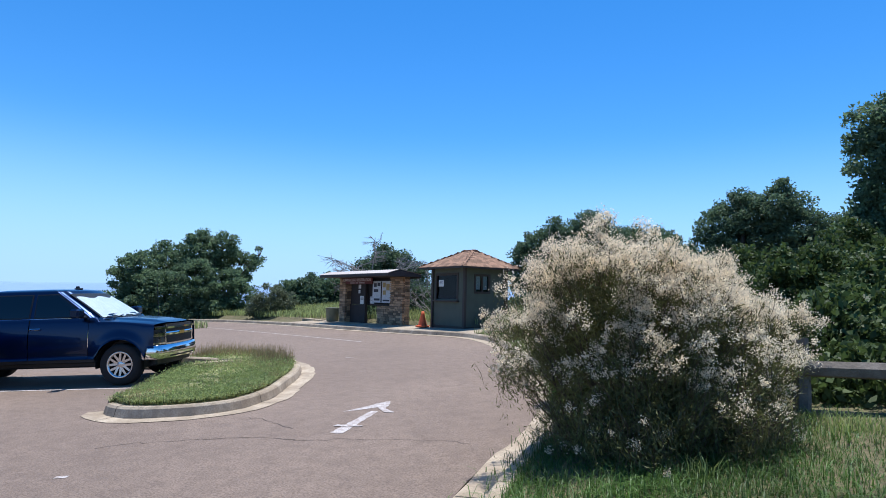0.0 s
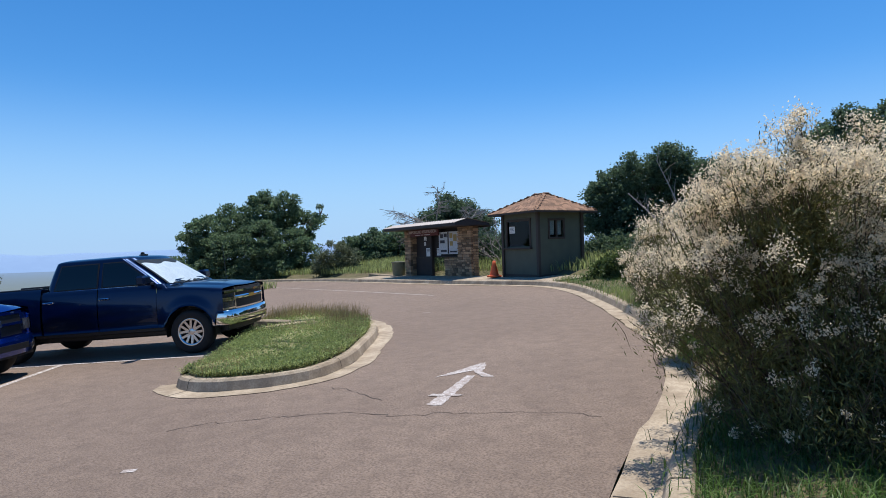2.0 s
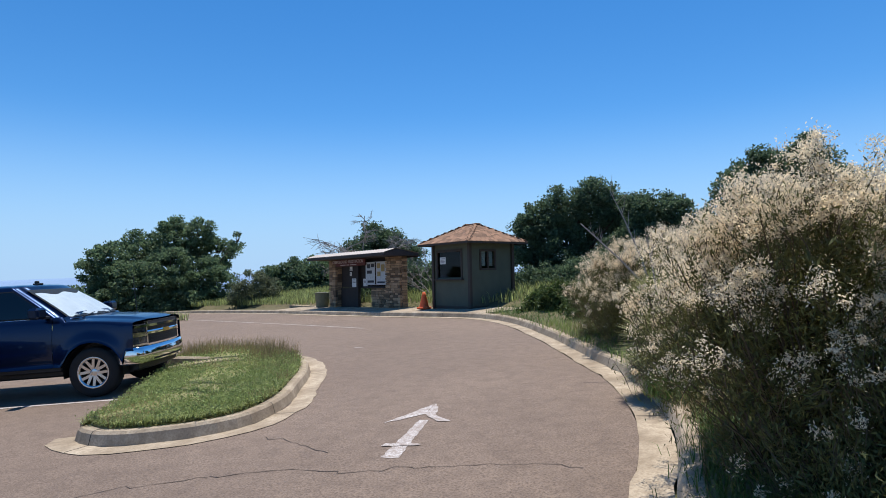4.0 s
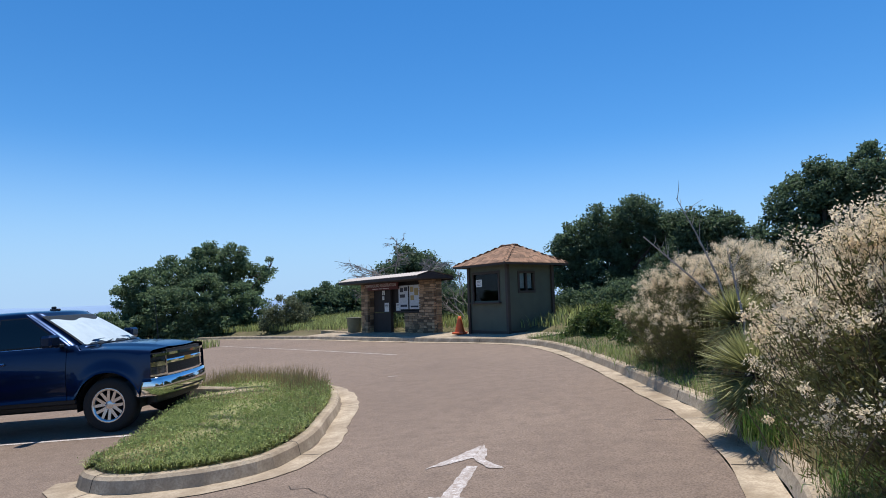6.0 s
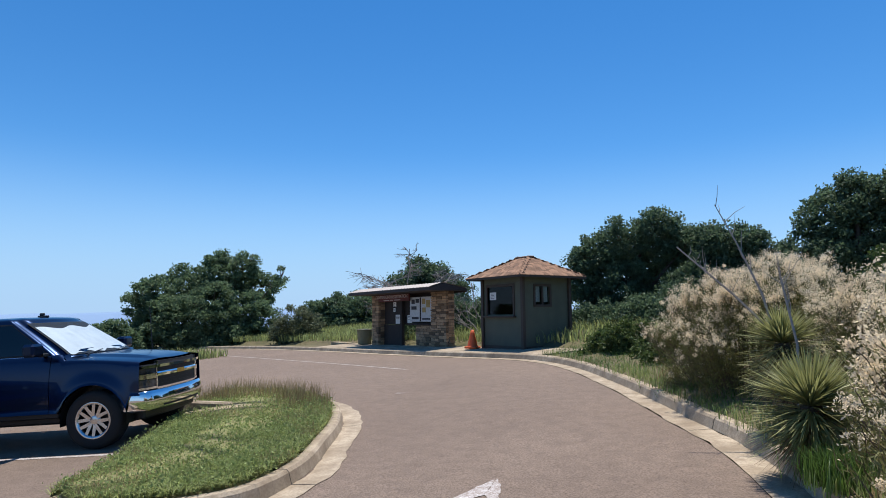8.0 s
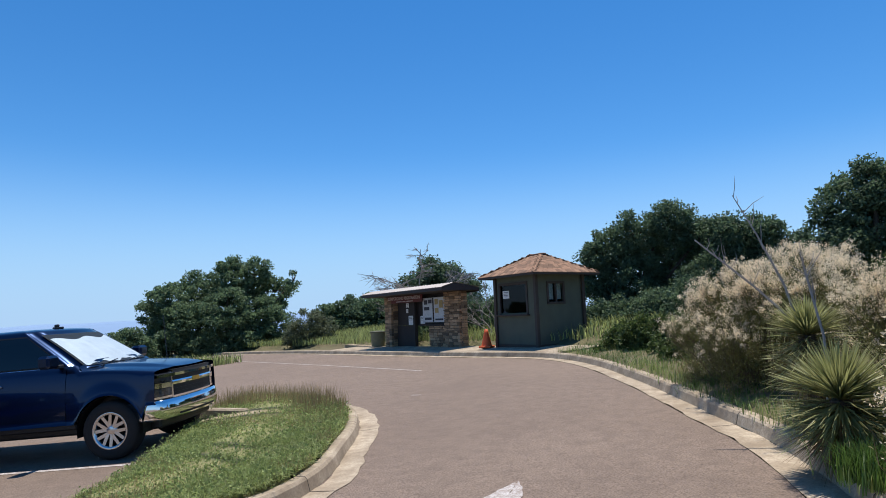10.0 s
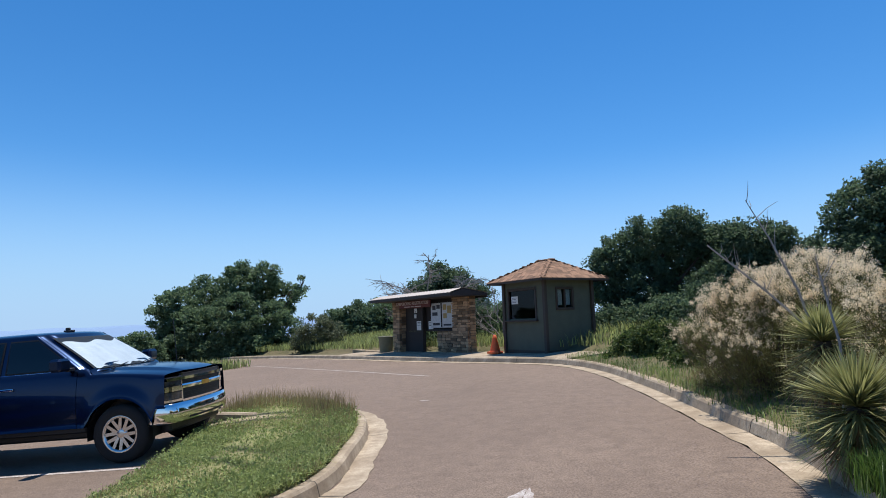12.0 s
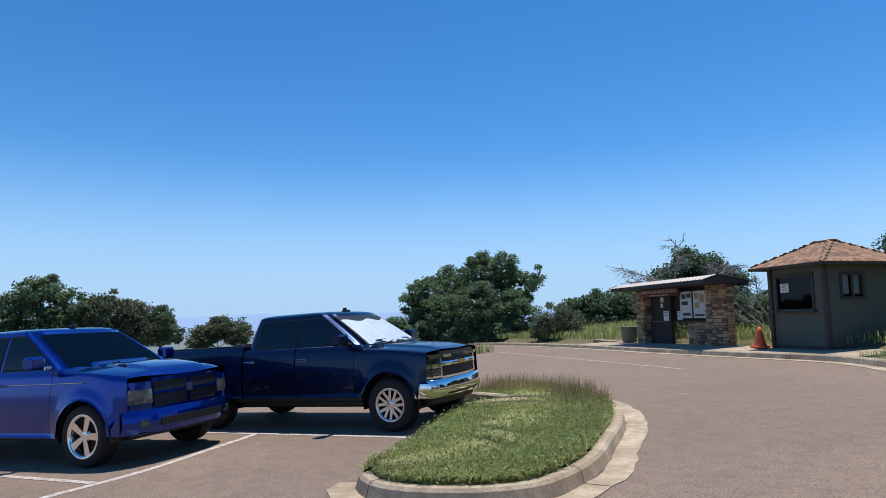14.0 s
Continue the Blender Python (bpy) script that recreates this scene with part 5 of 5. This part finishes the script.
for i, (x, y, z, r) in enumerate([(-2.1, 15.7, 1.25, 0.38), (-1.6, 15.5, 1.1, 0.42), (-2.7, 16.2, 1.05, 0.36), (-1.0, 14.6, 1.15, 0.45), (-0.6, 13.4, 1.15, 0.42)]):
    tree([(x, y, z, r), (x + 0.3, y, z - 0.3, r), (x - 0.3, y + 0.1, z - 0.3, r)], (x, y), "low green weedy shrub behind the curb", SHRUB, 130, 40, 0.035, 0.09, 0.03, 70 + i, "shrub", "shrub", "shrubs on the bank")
tree([(-46.8, 4.7, 2.5, 1.1), (-46.6, 5.9, 3.5, 1.0), (-46.6, 6.7, 3.9, 0.75), (-46.4, 8.2, 2.6, 1.15), (-46.7, 5.9, 1.6, 1.3), (-47.5, 2.6, 2.3, 1.4), (-46.6, 7.2, 1.4, 1.2), (-46.8, 4.0, 1.2, 1.3)], (-46.6, 6.2), "green trees beyond the parking lot", OAK, 420, 50, 0.09, 0.24, 0.16, 81)
tree([(-46.0, 9.9, 2.4, 1.2), (-45.6, 11.4, 2.0, 1.1), (-46.2, 9.0, 1.4, 1.3), (-45.9, 10.6, 0.8, 1.2), (-45.5, 12.2, 1.0, 1.0)], (-45.9, 10.3), "rounded green shrub beyond the parking lot", SAGE, 330, 45, 0.09, 0.24, 0.14, 82, "shrub", "shrub")
tree([(-45.3, 13.2, 2.3, 0.5), (-45.3, 13.3, 1.6, 0.65), (-45.1, 13.9, 0.9, 0.7), (-45.3, 13.0, 0.7, 0.8)], (-45.3, 13.0), "slender dark juniper beyond the parking lot", JUNIPER, 180, 45, 0.07, 0.18, 0.1, 83)
tree([(-52.5, 19.8, 0.9, 1.0), (-52.0, 21.3, 0.5, 1.0), (-52.9, 18.5, 0.1, 0.9)], (-52.4, 20.0), "spiky grey-green shrub at the rim of the slope", SAGE, 260, 45, 0.09, 0.25, 0.1, 84, "shrub", "shrub")


def plume_bush(lobes, base, n, seed, label, stems=90):
    """A shrub of upright twigs: narrow grey-green leaves and fluffy cream seed plumes at the tips."""
    rng = np.random.default_rng(seed)
    bx, by, bz = base
    t = thing("plume_shrub", Matrix.Translation(base), label, "shrub", "plume shrubs by the road")
    local = [(l[0] - bx, l[1] - by, l[2] - bz, l[3]) for l in lobes]
    cp, cd = shell_points(local, n // 12, rng, -0.35, 0.26)
    cp = cp + cd * rng.uniform(-0.14, 0.15, (len(cp), 1))
    reach = rng.normal(size=(len(cp), 12, 3)) * np.array([0.062, 0.062, 0.05])
    p, d = (cp[:, None] + reach).reshape(-1, 3), np.repeat(cd, 12, 0)
    d = unit(d * 0.8 + reach.reshape(-1, 3) * 5)[p[:, 2] > 0.12]
    p = p[p[:, 2] > 0.12]
    d = unit(d * 0.7 + np.array([0, 0, 0.8]) + rng.normal(size=(len(p), 3)) * 0.25)
    bm = bmesh.new()
    for i in rng.choice(len(p), stems, replace=False):
        foot = np.array([p[i][0] * 0.25, p[i][1] * 0.25, -0.1]) + rng.normal(size=3) * np.array([0.1, 0.1, 0])
        mid = foot * 0.55 + p[i] * 0.45 + np.array([0, 0, 0.12])
        tube(bm, [tuple(foot), tuple(mid), tuple(p[i])], [0.012, 0.008, 0.003], 3)
    part("stem", bm, TWIG, t)
    # fine twigs
    m = len(p)
    ln = rng.uniform(0.12, 0.32, m)
    v, q = leaf_quads(p - d * (ln / 2)[:, None], d, ln / 2, np.full(m, 0.003), rng)
    np_mesh("twig", v, q, TWIG, t)
    k = 17
    u = rng.random((m, k, 1)) ** 0.8 * rng.uniform(0.15, 0.5, (m, 1, 1))
    c = (p[:, None] - d[:, None] * u + rng.normal(size=(m, k, 3)) * 0.03).reshape(-1, 3)
    al = unit(np.repeat(d, k, 0) + rng.normal(size=c.shape) * 0.55)
    ln = rng.uniform(0.012, 0.028, len(c))
    L = np.array(local)
    pick = rng.choice(len(L), n * 5, p=L[:, 3] ** 3 / (L[:, 3] ** 3).sum())
    e = unit(rng.normal(size=(len(pick), 3)))
    ci = L[pick, :3] + e * (L[pick, 3] * rng.random(len(pick)) ** 0.5 * 0.82)[:, None]
    ci = ci[ci[:, 2] > 0.02]
    c, al = np.concatenate([c, ci]), np.concatenate([al, unit(rng.normal(size=ci.shape) + np.array([0, 0, 0.6]))])
    ln = np.concatenate([ln, rng.uniform(0.02, 0.045, len(ci))])
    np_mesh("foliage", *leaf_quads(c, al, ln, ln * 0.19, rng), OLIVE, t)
    # plumes: plenty on the crown, few low down
    h = p[:, 2] / p[:, 2].max()
    sel = rng.random(m) < np.clip(h * 2.1 - 0.62, 0.04, 0.97)
    pp, dd = p[sel], d[sel]
    k = 56
    size = rng.uniform(0.012, 0.038, (len(pp), 1, 1))
    c = (pp[:, None] + rng.normal(size=(len(pp), k, 3)) * size).reshape(-1, 3)
    al = unit(np.repeat(dd, k, 0) * 0.7 + rng.normal(size=c.shape))
    ln = rng.uniform(0.005, 0.0125, len(c))
    np_mesh("plume", *leaf_quads(c, al, ln, ln * 0.45, rng), PLUME, t, "pale cream seed plumes")
    return t


plume_bush([(1.72, 3.3, 1.42, 0.70), (2.0, 3.05, 1.9, 0.55), (2.55, 3.3, 1.55, 0.68), (3.02, 3.5, 1.25, 0.52), (1.75, 4.1, 1.35, 0.74), (2.5, 4.2, 1.55, 0.74), (1.95, 3.25, 0.95, 0.6), (2.4, 3.0, 1.0, 0.70), (2.85, 3.3, 0.95, 0.62), (3.1, 4.2, 1.45, 0.52), (2.1, 2.75, 0.7, 0.42), (2.6, 2.7, 0.75, 0.48), (3.0, 2.9, 0.75, 0.45)],
           (2.2, 3.5, 0.42), 6000, 5, "large shrub covered in cream seed plumes beside the curb", 240)
plume_bush([(-0.25, 11.0, 1.25, 0.7), (0.35, 10.0, 1.65, 0.75), (0.95, 9.2, 1.7, 0.72), (1.1, 10.6, 1.8, 0.8), (0.4, 9.6, 1.05, 0.7), (-0.1, 10.6, 0.95, 0.6)], (0.5, 10.1, 0.55), 3400, 6, "rounded shrub with cream seed plumes and olive leaves", 120)
plume_bush([(1.7, 8.2, 1.5, 0.6), (2.3, 7.6, 1.6, 0.7), (2.0, 7.0, 1.2, 0.6), (2.6, 8.8, 1.7, 0.7)], (2.1, 7.9, 0.6), 1900, 7, "cream-plumed shrub behind the yuccas", 80)
plume_bush([(2.0, 5.75, 1.2, 0.48), (2.35, 5.0, 1.35, 0.58), (1.95, 5.1, 0.92, 0.42), (2.65, 6.0, 1.3, 0.55)], (2.25, 5.4, 0.5), 1900, 8, "cream-plumed shrub beside the yuccas", 90)


def yucca(x, y, z, trunk, r, n, seed, label):
    """A rosette of stiff narrow leaves on a short trunk, dry leaves hanging below."""
    rng = np.random.default_rng(seed)
    t = thing("yucca", Matrix.Translation((x, y, z)), label, "yucca", "yuccas on the bank")
    part("trunk", tube(bmesh.new(), [(0, 0, -0.1), (0.02, 0.01, trunk * 0.6), (0, 0, trunk)], [0.09, 0.10, 0.08], 8), BARK, t, flat=False)
    for name, material, count, lo, hi in (("leaf_rosette", YUCCA, n, -0.55, 1.0), ("dry_leaf_skirt", YUCCA_DRY, n // 3, -1.0, -0.35)):
        dz = rng.uniform(lo, hi, count)
        a = rng.uniform(0, 6.283, count)
        d = unit(np.stack([np.cos(a) * np.sqrt(1 - dz ** 2 * 0.98), np.sin(a) * np.sqrt(1 - dz ** 2 * 0.98), dz], 1))
        s = unit(np.stack([-np.sin(a), np.cos(a), 0.3 * rng.normal(size=count)], 1))
        ln = r * rng.uniform(0.75, 1.1, count)
        o = np.array([0, 0, trunk]) - np.array([0, 0, 1.0]) * (rng.random(count) * trunk * 0.5)[:, None] * (d[:, 2:] < 0.2)
        w = 0.0075
        down = np.array([0, 0, -1.0]) * (ln * 0.07)[:, None]
        v = np.stack([o - s * w, o + s * w, o + d * (ln * 0.6)[:, None] + s * w * 0.9 + down * 0.2, o + d * (ln * 0.6)[:, None] - s * w * 0.9 + down * 0.2, o + d * ln[:, None] + down + s * 0.001, o + d * ln[:, None] + down - s * 0.001], 1).reshape(-1, 3)
        i = np.arange(count)[:, None] * 6
        np_mesh(name, v, np.concatenate([i + np.array([[0, 1, 2, 3]]), i + np.array([[3, 2, 4, 5]])]), material, t)
    return t


yucca(0.86, 7.75, 0.66, 0.82, 0.46, 1000, 1, "tall spiky yucca on a trunk above the curb")
yucca(0.98, 6.45, 0.56, 0.46, 0.54, 1300, 2, "spiky green yucca leaning over the curb")

rng = np.random.default_rng(77)
dead = thing("dead_flower_stalks", Matrix.Translation((0.82, 7.75, 0.60)), "bare grey dried flower stalks standing out of the yucca", "dead stalks")
for pts in ([(0, 0, 0.9), (-0.12, 0.02, 1.4), (-0.33, 0.05, 1.95), (-0.53, 0.07, 2.4)], [(0, 0, 0.95), (-0.4, 0.05, 1.4), (-0.95, 0.1, 1.95)], [(0.10, -0.9, 0.3), (0.12, -0.9, 0.9), (0.02, -0.85, 1.55)]):
    bm = tube(bmesh.new(), pts, [0.016, 0.012, 0.009, 0.004][: len(pts)], 5)
    for _ in range(9):
        f = rng.uniform(0.55, 1.0)
        k = min(int(f * (len(pts) - 1)), len(pts) - 2)
        s = np.array(pts[k]) + (np.array(pts[k + 1]) - np.array(pts[k])) * rng.random()
        e = s + np.array([rng.normal() * 0.08, rng.normal() * 0.05, rng.uniform(0.08, 0.28)])
        tube(bm, [tuple(s), tuple((s + e) / 2 + rng.normal(size=3) * 0.015), tuple(e)], [0.005, 0.004, 0.0015], 3)
    part("stalk", bm, DEAD_WOOD, dead)

# dense scrub behind the kiosk and the booth
for i, (x, y, z, r) in enumerate([(-11.6, 26.4, 1.5, 1.0), (-10.3, 26.6, 1.4, 1.0), (-13.4, 25.6, 0.9, 0.8)]):
    tree([(x, y, z, r), (x + 0.6, y + 0.2, z - 0.6, r), (x - 0.6, y, z - 0.7, r * 0.9)], (x, y), "dark green scrub behind the kiosk", OAK if i % 2 else JUNIPER, 260, 50, 0.055, 0.19, 0.08, 90 + i, "shrub", "shrub", "scrub behind the kiosk")
for i, (x, y, z, r) in enumerate([(-5.3, 24.6, 1.2, 0.8), (-4.2, 24.4, 1.3, 0.85), (-3.1, 24.2, 1.5, 0.95), (-1.9, 23.8, 1.7, 1.0)]):
    tree([(x, y, z, r), (x + 0.6, y + 0.2, z - 0.6, r), (x - 0.6, y, z - 0.6, r * 0.9)], (x, y), "dark green scrub on the bank behind the booth", JUNIPER, 260, 50, 0.055, 0.19, 0.08, 100 + i, "shrub", "shrub", "scrub behind the booth")

# the bare tree behind the kiosk
dead = thing("dead_tree", Matrix.Translation((-13.7, 25.8, 0.4)), "leafless grey dead tree behind the stone kiosk", "dead tree")
part("trunk", tube(bmesh.new(), [(0, 0, -0.1), (0.1, 0, 1.2), (0.0, 0, 2.4)], [0.12, 0.1, 0.08], 7), DEAD_WOOD, dead, flat=False)
bm = bmesh.new()


def fork(bm, p, d, ln, r, depth):
    d = unit(d * np.array([1, 1, 0.35 if p[2] + d[2] * ln > 3.3 else 1.0]))
    e = p + d * ln
    m = p + d * ln * 0.5 + rng.normal(size=3) * ln * 0.06
    tube(bm, [tuple(p), tuple(m), tuple(e)], [r, r * 0.8, r * 0.55], 4)
    if depth:
        for _ in range(3):
            fork(bm, p + (e - p) * rng.uniform(0.45, 1.0), unit(d + rng.normal(size=3) * 0.55 + np.array([0, 0, 0.08])), ln * rng.uniform(0.5, 0.75), r * 0.66, depth - 1)


for d in ((-0.95, -0.3, 0.42), (-0.9, -0.5, 0.6), (-0.55, -0.2, 0.85), (0.1, -0.2, 0.95), (0.6, 0.3, 0.75), (0.9, 0.4, 0.5), (0.95, 0.5, 0.05), (0.9, 0.3, 0.25), (0.6, 0.0, 0.1)):
    fork(bm, np.array([0, 0, 1.9 + rng.random() * 0.5]), unit(np.array(d)), 1.5, 0.042, 4)
part("branch", bm, DEAD_WOOD, dead)
snag = thing("dead_shrub", Matrix.Translation((-9.2, 23.6, 0.5)), "tangle of bare grey branches between kiosk and booth", "dead shrub")
bm = bmesh.new()
for d in ((-0.6, -0.3, 0.8), (-0.2, -0.3, 0.95), (0.3, -0.2, 0.9), (0.7, -0.2, 0.6), (-0.8, 0.0, 0.5), (0.5, 0.3, 0.8)):
    fork(bm, np.array([0, 0, 0.2 + rng.random() * 0.7]), unit(np.array(d)), 1.15, 0.03, 3)
part("branch", bm, DEAD_WOOD, snag)


# grass
def inside(poly, x, y):
    n, c = len(poly), False
    for i in range(n):
        a, b = poly[i], poly[i - 1]
        if (a.y > y) != (b.y > y) and x < (b.x - a.x) * (y - a.y) / (b.y - a.y) + a.x:
            c = not c
    return c


def grass(name, pts, hmin, hmax, width, seed, material, label, lean=0.8):
    rng = np.random.default_rng(seed)
    p = np.array(pts)
    n = len(p)
    ob = np_mesh(name, *blades(p, rng.uniform(hmin, hmax, n), rng.uniform(0.1, lean, n), width * rng.uniform(0.6, 1.3, n), rng), material)
    return tagged(ob, label, "grass", kind="stuff")


isle = A_ + list(reversed(B_))
rng = np.random.default_rng(3)
short, tall, dry, weeds = [], [], [], []
while len(short) < 60000:
    x, y = rng.uniform(-11, -3.3), rng.uniform(3.3, 12.5)
    if y - 3.3 > rng.random() ** 0.7 * 9.2 or not inside(isle, x, y):
        continue
    bare = math.hypot(x + 7.75, (y - 8.0) * 1.1) < 0.72 + 0.2 * noise.noise((x * 2, y * 2, 0))
    if bare and rng.random() < 0.93:
        continue
    z = plane_z(x, y) + 0.14
    k = noise.noise((x * 0.9, y * 0.9, 5))
    (short if rng.random() < 0.93 + 0.06 * k else weeds).append((x, y, z + 0.03))
    d = noise.noise((x * 0.7, y * 0.7, 9))
    if d > 0.15 and rng.random() < 0.25:
        dry.append((x, y, z))
    if (y > 8.2 or x > -4.4 and y > 6.6) and math.hypot(x + 7.5, y - 8.0) > 1.1 and rng.random() < (0.30 if y > 8.8 else 0.12):
        tall.append((x, y, z))
grass("island_grass", short, 0.03, 0.10, 0.012, 1, GRASS, "short green grass on the island", 2.6)
grass("island_dry_grass", dry, 0.06, 0.17, 0.006, 2, STRAW, "dry straw-coloured grass among the green")
tufts = [(q[0] + rng.normal() * 0.02, q[1] + rng.normal() * 0.02, q[2] - 0.02) for q in short if noise.noise((q[0] * 2.3, q[1] * 2.3, 12)) > 0.22 and rng.random() < 0.5]
grass("island_tufts", tufts, 0.07, 0.17, 0.008, 8, WEED, "darker green tufts in the island grass", 1.2)
grass("island_tall_grass", tall, 0.12, 0.42, 0.005, 3, STRAW, "tall seeding grass at the far end of the island", 0.5)
c = np.array(weeds) + np.array([0, 0, 0.05])
c = np.repeat(c, 5, 0) + rng.normal(size=(len(weeds) * 5, 3)) * 0.035
ln = rng.uniform(0.009, 0.022, len(c))
tagged(np_mesh("island_weeds", *leaf_quads(c, unit(rng.normal(size=c.shape) + np.array([0, 0, 0.3])), ln, ln * 0.6, rng), WEED), "small broad-leaved weeds in the island grass", "weeds", kind="stuff")

near, lush, far, straw = [], [], [], []


def booth_axes(q):
    """A place on the ground in the booth's own axes."""
    return Matrix.Rotation(radians(29.7), 2) @ (q - Vector((-5.96, 19.4)))


for i, (p, n) in enumerate(zip(ROAD_EDGE, normals(ROAD_EDGE))):
    if p.x > 9 or p.x < -45:
        continue
    dense = 270 if p.y < 17 else 150
    for _ in range(dense):
        o = 0.45 + 3.4 * rng.random() ** 1.5 if p.y < 17 else 1.7 + 8 * rng.random()
        q = p + n * o + Vector((rng.normal() * 0.12, rng.normal() * 0.12))
        lx, ly = booth_axes(q)
        if -2.2 < lx < 0.12 and -0.12 < ly < 2.2:
            continue
        if p.y >= 17 and p.x > -17.5 and ((q - Vector((-9.3, 19.8))).dot(N) < 1.75):
            continue
        z = plane_z(q.x, q.y) + verge_z(o) - 0.01
        k = noise.noise((q.x * 0.7, q.y * 0.7, 2))
        if p.y >= 17:
            far.append((q.x, q.y, z))
        elif k > -0.05 or p.y < 4.8:
            lush.append((q.x, q.y, z))
        elif k < -0.42:
            straw.append((q.x, q.y, z))
        else:
            near.append((q.x, q.y, z))
for _ in range(36000):
    x, y = rng.uniform(1.2, 7.5), rng.uniform(0.5, 5.2)
    o = line_side(ROAD_EDGE, x, y)
    if o < 0.5:
        continue
    z = plane_z(x, y) + verge_z(o) - 0.02
    (lush if noise.noise((x * 0.9, y * 0.9, 4)) > -0.45 else near).append((x, y, z))
grass("verge_grass", near, 0.08, 0.24, 0.009, 4, WEED, "rough green grass behind the curb")
grass("verge_lush_grass", lush, 0.06, 0.17, 0.007, 5, LUSH, "green tufts of grass overhanging the curb", 1.9)
grass("verge_dry_grass", straw, 0.1, 0.3, 0.007, 6, STRAW, "dry grass under the shrubs")
grass("far_grass", far, 0.2, 0.5, 0.03, 7, GRASS, "tall grass along the far side of the road")
tuft = [(1.08 + rng.normal() * 0.10, 5.85 + rng.normal() * 0.14, plane_z(1.08, 5.85) + 0.16) for _ in range(900)]
grass("verge_bright_tuft", tuft, 0.16, 0.36, 0.008, 9, LUSH, "bright green tuft of grass at the curb below the yucca", 0.9)
meadow = []
while len(meadow) < 16000:
    x, y = rng.uniform(-50, -22), rng.uniform(6, 24)
    if line_side(ROAD_EDGE, x, y) > -3 or x * 0.35 + y * 0.6 < -6 + rng.normal():
        continue
    meadow.append((x, y, ground_z(x, y) - 0.03))
grass("meadow_grass", meadow, 0.25, 0.6, 0.05, 10, GRASS, "pale green meadow grass beyond the parking lot")
